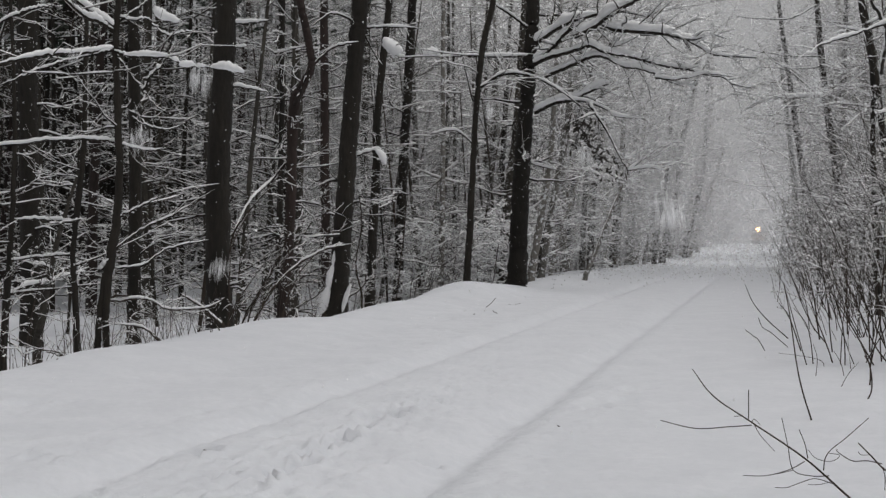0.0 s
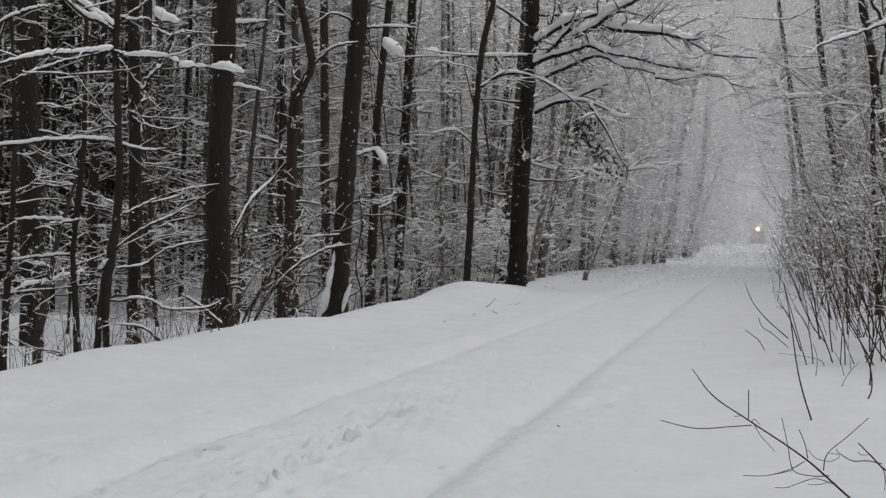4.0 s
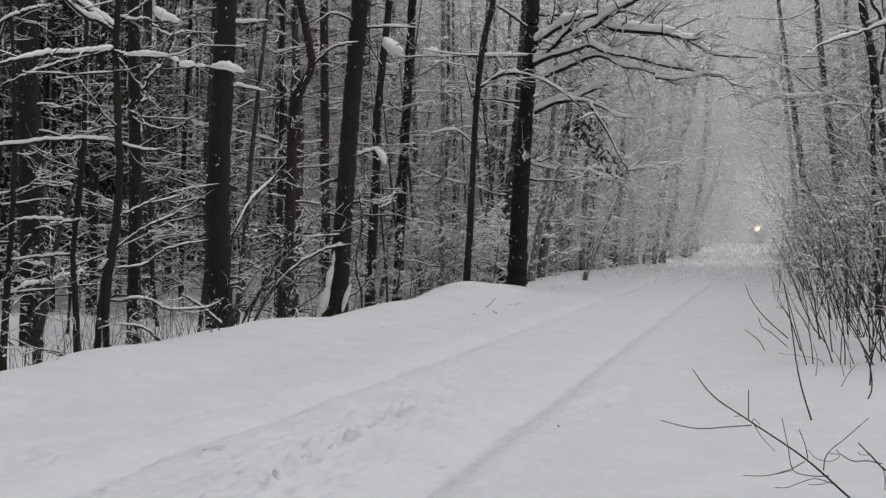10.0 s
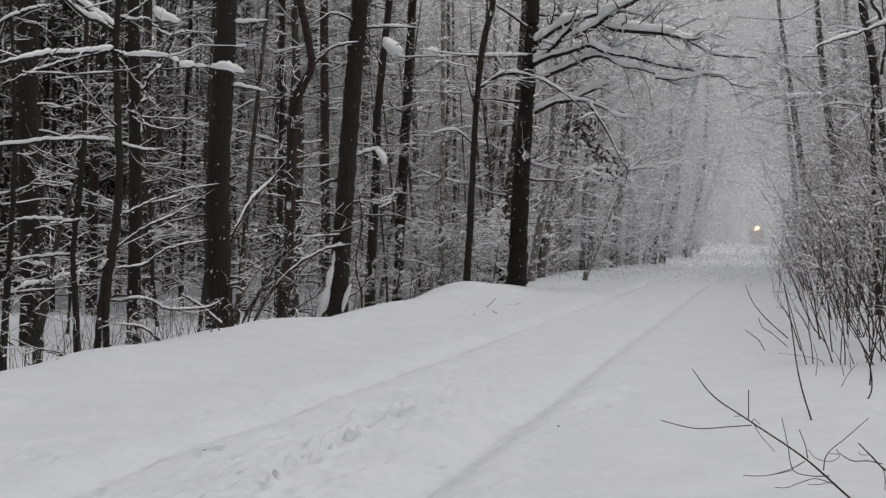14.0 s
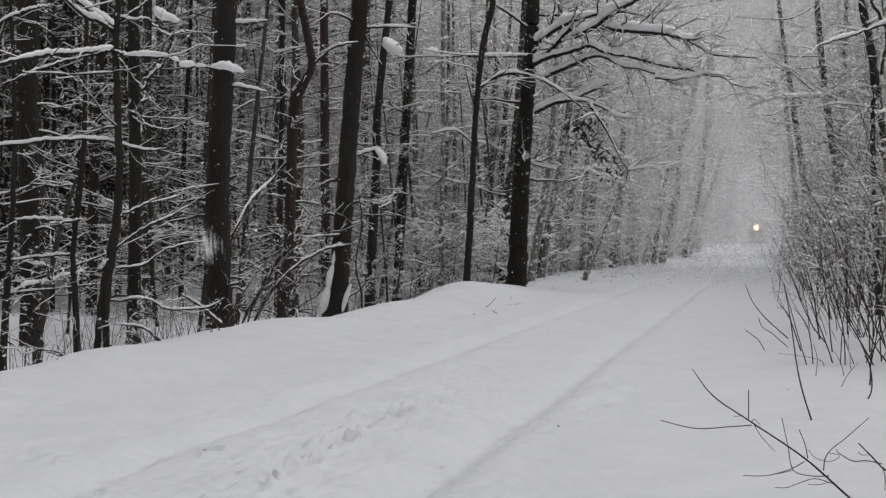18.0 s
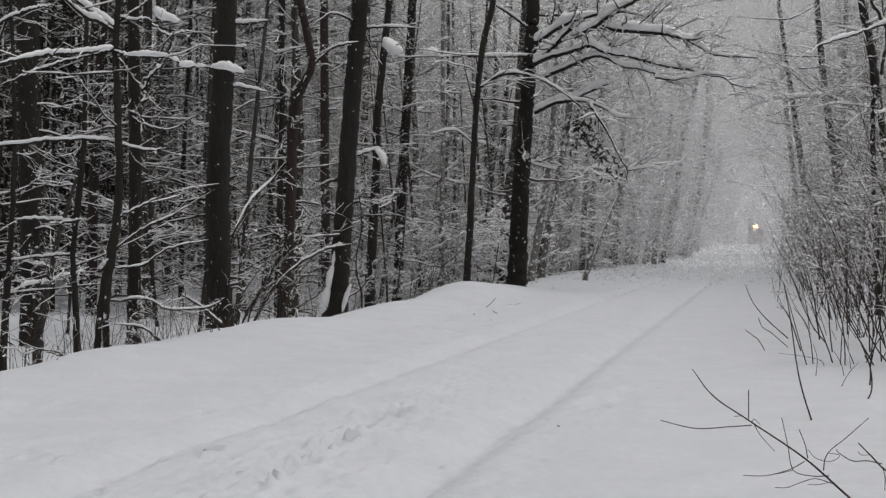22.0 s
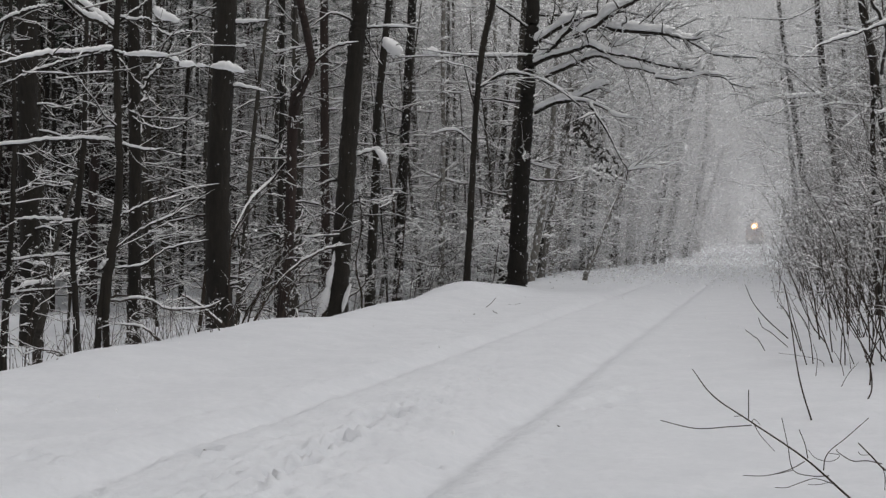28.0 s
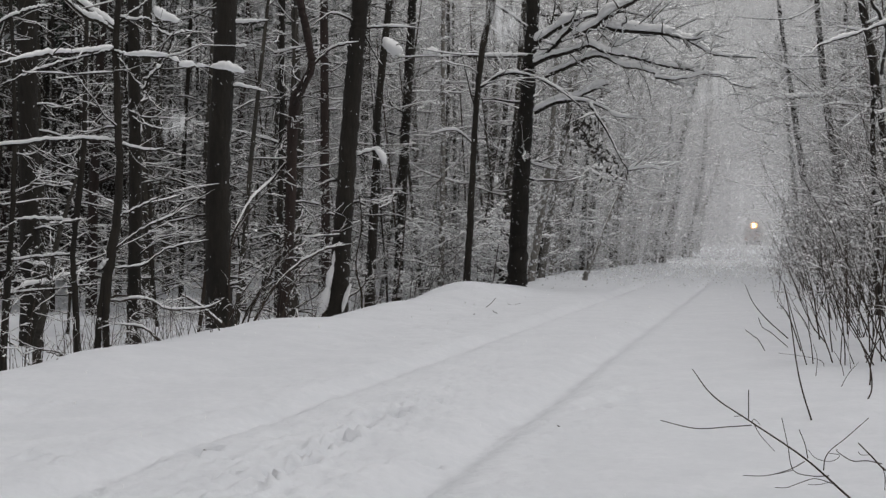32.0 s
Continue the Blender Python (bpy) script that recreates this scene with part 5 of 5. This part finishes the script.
    twig_thing("dry_weed", ((((2.90, 8.80, 0.09), (2.88, 8.80, 0.18), (2.83, 8.80, 0.27)), 0.0025, 0.0015),), "dark bare stem standing in the snow", "plant")
    twig_thing("dry_weed", ((((4.00, 11.00, 0.11), (3.94, 11.00, 0.39), (3.92, 11.00, 0.70), (3.94, 11.00, 1.11)), 0.0080, 0.0040),), "dark bare stem standing in the snow", "plant")
    twig_thing("dry_weed", ((((3.72, 10.60, 0.10), (3.70, 10.60, 0.42), (3.62, 10.60, 0.76), (3.52, 10.60, 1.10)), 0.0070, 0.0030),), "dark bare stem standing in the snow", "plant")
    twig_thing("dry_weed", ((((2.82, 9.00, 0.14), (2.80, 9.00, 0.18), (2.70, 9.00, 0.21), (2.48, 9.00, 0.24)), 0.0025, 0.0012),), "dark bare stem standing in the snow", "plant")



dry_branches()


def litter():
    """Broken bits of twig that lie on the snow."""
    rng = np.random.default_rng(31)
    for u, v, size in (((-3.46, 5.25, 0.04), (-2.76, 4.64, 0.06), (-2.74, 5.66, 0.04), (-1.44, 5.15, 0.03), (-1.27, 7.13, 0.06), (-2.83, 7.56, 0.06), (-2.31, 5.15, 0.04), (-2.50, 5.40, 0.03), (-1.97, 4.94, 0.03), (-3.39, 6.94, 0.08), (-4.19, 20.26, 0.30), (-4.39, 22.82, 0.35), (-4.36, 19.29, 0.25), (-3.85, 17.79, 0.25), (-4.63, 27.09, 0.20), (-1.13, 6.89, 0.04), (-1.45, 43.14, 0.30), (-5.55, 8.75, 0.05), (-4.08, 17.28, 0.10))):
        x, y = place(u, v)
        z = height_at(x, y)
        root = new("twig_bit")
        root.location = (x, y, z)
        a = rng.uniform(0, 3.14)
        q = wander(rng, (0, 0, 0.004), (math.cos(a), math.sin(a), 0.05), size, 4, 0.15)
        s = Shape()
        s.tube(q, taper(min(size * 0.10, 0.006), min(size * 0.05, 0.003), 5), 5, 0.1, rng)
        piece("stick", s, TWIG, root)
        tagged(root, "small broken piece of dark twig on the snow", "twig", "bits of twig on the snow")


litter()


def old_post():
    bx, by, bz = (15.50, 78.00, 0.11)
    root = new("wooden_post")
    root.location = (bx, by, height_at(bx, by) - 0.2)
    rng = np.random.default_rng(4)
    s = Shape()
    s.tube(np.array(((0, 0, 0), (0, 0, 0.5), (0.01, 0, 1.0), (0.02, 0, 1.5), (0.02, 0, 1.51))), (0.17, 0.17, 0.165, 0.16, 0.001), 9, 0.04, rng)
    body = piece("post", s, BARK, root)
    s = Shape()
    s.tube(np.array(((0.02, 0, 1.5), (0.02, 0, 1.55), (0.03, 0, 1.66), (0.03, 0, 1.76), (0.03, 0, 1.78))), (0.16, 0.20, 0.18, 0.10, 0.005), 9, 0.05, rng)
    piece("snow", s, CLUMP, root, "tall cap of fresh snow")
    tagged(root, "short weathered post with a cap of snow", "post")


old_post()


# ---- the train ----
def box(bm, x0, x1, y0, y1, z0, z1, bevel=0.0):
    out = bmesh.ops.create_cube(bm, size=1.0)
    for v in out["verts"]:
        v.co = Vector((x0 + (v.co.x + 0.5) * (x1 - x0), y0 + (v.co.y + 0.5) * (y1 - y0), z0 + (v.co.z + 0.5) * (z1 - z0)))
    if bevel:
        bmesh.ops.bevel(bm, geom=[e for e in bm.edges if all(v in out["verts"] for v in e.verts)], offset=bevel, segments=2, affect="EDGES")


def glow(name, colour, strength):
    m = material(name, (0.8, 0.7, 0.5), 0.3)
    b = m.node_tree.nodes["Principled BSDF"]
    b.inputs["Emission Color"].default_value = (*colour, 1)
    b.inputs["Emission Strength"].default_value = strength
    return m


PAINT = mottled("engine_red", (0.16, 0.035, 0.02), (0.24, 0.055, 0.03), 6.0, 0.5, bump=0.05, depth=0.01)
CREAM = mottled("engine_cream", (0.45, 0.36, 0.2), (0.55, 0.46, 0.28), 6.0, 0.5, bump=0.05, depth=0.01)
IRON = mottled("engine_iron", (0.02, 0.02, 0.02), (0.06, 0.055, 0.05), 10.0, 0.6, bump=0.2, depth=0.01)
GLASS = material("cab_glass", (0.02, 0.025, 0.03), 0.08)
LAMP = glow("headlamp_light", (1.0, 0.66, 0.32), 45.0)
HALO = glow("headlamp_halo", (1.0, 0.42, 0.12), 5.0)
MARKER = glow("marker_light", (1.0, 0.85, 0.7), 0.3)


def disc(bm, x, y, z, r, depth, segments=24):
    """A short drum that looks down its y axis."""
    bmesh.ops.create_cone(bm, cap_ends=True, segments=segments, radius1=r, radius2=r, depth=depth, matrix=Matrix.Translation((x, y, z)) @ Matrix.Rotation(radians(90), 4, "X"))


def locomotive():
    """Nose at y = 0, the body behind it along +y, wheels on z = 0."""
    root = new("locomotive")
    bm = bmesh.new()
    box(bm, -1.5, 1.5, 0.25, 16.0, 1.25, 3.75, 0.18)
    body = part("body", bm, PAINT, root, "dull red painted body")
    bm = bmesh.new()
    box(bm, -1.35, 1.35, 0.4, 15.8, 3.7, 4.25, 0.25)
    part("roof", bm, IRON, root)
    bm = bmesh.new()
    box(bm, -1.51, 1.51, 0.22, 16.01, 1.9, 2.15, 0.01)
    part("stripe", bm, CREAM, body, "pale painted band")
    for x in (-0.72, 0.72):
        bm = bmesh.new()
        box(bm, x - 0.5, x + 0.5, 0.2, 0.3, 2.75, 3.45, 0.04)
        pane = part("windscreen", bm, GLASS, body)
        bm = bmesh.new()
        disc(bm, x * 1.35, 0.2, 1.62, 0.14, 0.16)
        part("marker_lamp", bm, MARKER, body)
        bm = bmesh.new()
        disc(bm, x * 1.2, -0.25, 1.05, 0.24, 0.1)
        disc(bm, x * 1.2, 0.0, 1.05, 0.11, 0.5)
        part("buffer", bm, IRON, root)
    bm = bmesh.new()
    box(bm, -1.45, 1.45, 0.05, 16.1, 0.85, 1.3, 0.04)
    part("frame", bm, IRON, root)
    bm = bmesh.new()
    box(bm, -1.3, 1.3, 0.0, 0.25, 0.3, 0.85, 0.05)
    part("snow_plough", bm, IRON, root)
    bm = bmesh.new()
    disc(bm, 0, 0.38, 3.95, 0.64, 0.36, 32)
    housing = part("headlamp", bm, IRON, root)
    # oversized glowing ring added for the lamp's glare halo
    bm = bmesh.new()
    disc(bm, 0, 0.19, 3.95, 0.60, 0.03, 32)
    part("halo_ring", bm, HALO, housing, "warm glowing ring standing in for the headlamp's halo")
    bm = bmesh.new()
    disc(bm, 0, 0.16, 3.95, 0.28, 0.05, 32)
    part("lens", bm, LAMP, housing, "blazing warm headlamp lens")
    for x in (-1.25, -0.45, 0.45, 1.25):
        bm = bmesh.new()
        box(bm, x - 0.02, x + 0.02, 0.1, 0.16, 1.3, 2.1, 0.01)
        part("handrail", bm, IRON, root)
    for y in (2.0, 3.9, 5.8, 10.2, 12.1, 14.0):
        for x in (-0.76, 0.76):
            bm = bmesh.new()
            bmesh.ops.create_cone(bm, cap_ends=True, segments=20, radius1=0.5, radius2=0.5, depth=0.13, matrix=Matrix.Translation((x, y, 0.5)) @ Matrix.Rotation(radians(90), 4, "Y"))
            part("wheel", bm, IRON, root)
    for y in (3.9, 12.1):
        for x in (-1.0, 1.0):
            bm = bmesh.new()
            box(bm, x - 0.1, x + 0.1, y - 2.6, y + 2.6, 0.4, 0.8, 0.05)
            part("bogie_frame", bm, IRON, root)
    return tagged(root, "dull red diesel locomotive with one bright headlamp", "train")


ENGINE = locomotive()


# ---- falling snow ----
FLAKE = mottled("flake", (0.94, 0.945, 0.95), (0.97, 0.97, 0.975), 40.0, 0.9, bump=0.0)


def translucent(m, share):
    """Lets part of the light through, as loose snow crystals do."""
    nt = m.node_tree
    out = nt.nodes["Material Output"]
    through_light = nt.nodes.new("ShaderNodeBsdfTranslucent")
    through_light.inputs["Color"].default_value = (0.96, 0.96, 0.965, 1)
    mix = nt.nodes.new("ShaderNodeMixShader")
    mix.inputs["Fac"].default_value = share
    nt.links.new(nt.nodes["Principled BSDF"].outputs[0], mix.inputs[1])
    nt.links.new(through_light.outputs[0], mix.inputs[2])
    nt.links.new(mix.outputs[0], out.inputs["Surface"])


translucent(FLAKE, 0.5)


def flakes(name, seed, count, near, far, size, wide, drop, label):
    """A deep bank of single flakes that sinks through the view as one piece."""
    rng = np.random.default_rng(seed)
    steps = np.linspace(near, far, 400)
    weight = np.cumsum(steps ** 2)
    d = np.interp(rng.random(count) * weight[-1], weight, steps)
    x, y = rng.uniform(-wide, wide, count) * (d + 0.5), d
    z = rng.random(count) * (EYE + 0.215 * d + drop + 2.5) - 1.5
    ob = new(name, shards(name, FLAKE, np.stack((x, y, z), -1), size * rng.uniform(0.6, 1.4, count), rng, 4))
    return tagged(ob, label, "snowfall", kind="stuff")


NEAR_FALL = flakes("snowfall", 1, 30000, 3.0, 26.0, 0.0065, 0.38, 36.0, "falling snowflakes in the air")


def part_clear(m, clear_share):
    """Makes a material partly transparent, so that shards of it blend into haze."""
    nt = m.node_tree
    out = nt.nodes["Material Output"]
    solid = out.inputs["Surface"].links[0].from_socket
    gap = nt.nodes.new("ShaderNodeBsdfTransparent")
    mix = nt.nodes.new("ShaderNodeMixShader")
    mix.inputs["Fac"].default_value = clear_share
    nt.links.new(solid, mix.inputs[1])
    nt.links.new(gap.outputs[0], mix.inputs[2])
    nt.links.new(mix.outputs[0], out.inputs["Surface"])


HAZE = mottled("haze_shard", (0.94, 0.945, 0.95), (0.97, 0.97, 0.975), 40.0, 0.9, bump=0.0)
translucent(HAZE, 0.5)
part_clear(HAZE, 0.6)


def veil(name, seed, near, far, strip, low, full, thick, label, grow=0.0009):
    """Half-transparent shards, larger with distance, that stand in for snow haze over a strip beside the line, as dense
    at each distance as thick() says (share hidden for each metre), thinning towards the snow cover.
    """
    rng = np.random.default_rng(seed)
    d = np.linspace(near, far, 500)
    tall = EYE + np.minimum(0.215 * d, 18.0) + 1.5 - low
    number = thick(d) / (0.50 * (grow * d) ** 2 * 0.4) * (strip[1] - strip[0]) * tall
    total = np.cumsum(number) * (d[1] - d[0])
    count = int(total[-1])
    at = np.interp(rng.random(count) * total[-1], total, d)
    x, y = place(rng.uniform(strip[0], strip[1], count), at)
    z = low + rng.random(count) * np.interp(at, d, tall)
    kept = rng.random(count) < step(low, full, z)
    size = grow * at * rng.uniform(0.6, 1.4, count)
    ob = new(name, shards(name, HAZE, np.stack((x, y, z), -1)[kept], size[kept], rng, 3, 0.72))
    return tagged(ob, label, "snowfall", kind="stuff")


# three banks of see-through shards, added as the haze of the distance
MID_HAZE = veil("snowfall", 2, 26.0, 95.0, (-6.4, 4.0), -0.5, 1.9, lambda d: 0.030 * step(27, 38, d) - 0.024 * step(48, 62, d), "see-through shards standing in for snow haze over the track")
FAR_HAZE = veil("snowfall", 4, 95.0, 420.0, (-6.4, 8.0), 0.3, 2.0, lambda d: 0.0036 + 0.02 * step(284, 305, d), "see-through shards standing in for snow haze in the distance", 0.0007)
WOOD_HAZE = veil("snowfall", 3, 28.0, 95.0, (-18.0, -6.4), -0.6, 0.2, lambda d: 0.036 * step(26, 42, d), "see-through shards standing in for snow haze in the wood")
LARGE = []


def large_flake(t, where, size):
    """A loose wet flake of many crystals close to the camera; it passes the given place at t."""
    rng = np.random.default_rng(len(LARGE) + 900)
    c = rng.standard_normal((70, 3)) * size * 0.3
    ob = new("snowflake", shards("snowflake", FLAKE, c, size * 0.07 * rng.uniform(0.5, 1.5, 70), rng, 4))
    tagged(ob, "loose clump of wet snow crystals falling near", "snowflake", "large falling snowflakes")
    LARGE.append((ob, t, where, rng.uniform(0.9, 1.3), rng.uniform(-0.12, 0.05)))


large_flake(0.0, (-0.34, 1.70, 1.28), 0.028)
large_flake(0.0, (-0.40, 1.60, 1.19), 0.025)
large_flake(0.0, (0.07, 1.80, 1.25), 0.020)
large_flake(0.0, (0.49, 1.60, 1.26), 0.025)
large_flake(0.0, (0.26, 1.40, 1.09), 0.032)
large_flake(0.0, (-0.31, 1.70, 1.02), 0.021)
large_flake(0.0, (-0.67, 2.20, 1.39), 0.016)
large_flake(0.0, (0.22, 1.90, 1.19), 0.019)
large_flake(1.0, (0.09, 1.40, 1.21), 0.032)
large_flake(1.0, (-0.36, 1.30, 0.99), 0.030)
large_flake(8.0, (-0.23, 1.80, 1.05), 0.022)
large_flake(12.0, (-0.23, 1.40, 1.08), 0.029)
large_flake(18.0, (-0.31, 1.60, 1.05), 0.025)
large_flake(19.0, (0.58, 1.80, 1.06), 0.022)
large_flake(19.0, (-0.50, 1.80, 1.24), 0.022)
large_flake(23.0, (-0.58, 1.70, 1.22), 0.023)
large_flake(32.0, (0.06, 1.20, 1.27), 0.031)
large_flake(32.0, (-0.33, 1.50, 1.20), 0.026)
large_flake(32.0, (0.31, 1.40, 1.23), 0.025)
large_flake(22.5, (-0.30, 1.20, 1.20), 0.037)


# ---- what moves ----
def motions():
    rows = []
    for t, v, u in ((0, 281, -1.24), (3, 278, -1.28), (6, 274.5, -1.33), (9, 271, -1.38), (12, 266, -1.42), (14.5, 260.5, -1.45), (16.5, 254.5, -1.48), (19, 248, -1.51), (22, 239.5, -1.55), (25, 230.5, -1.60), (27.5, 224.5, -1.63), (30, 219, -1.66), (32, 214.5, -1.69)):
        x, y = place(u, v)
        rows.append((t, pose(x, y, 0.1, 0, 0, -math.degrees(TURN))))
    walk(ENGINE, rows)
    for ob, t, (x, y, z), speed, drift in LARGE:
        walk(ob, [(0.0, pose(x - drift * t, y, z + speed * t)), (32.0, pose(x + drift * (32 - t), y, z - speed * (32 - t)))])
    walk(NEAR_FALL, [(0.0, pose(0, 0, 0)), (32.0, pose(-1.0, 0, -34.0))])
    for bank in (WOOD_HAZE, MID_HAZE, FAR_HAZE):
        walk(bank, [(0.0, pose(0, 0, 0)), (32.0, pose(-1.6, -1.0, -0.45))])



motions()
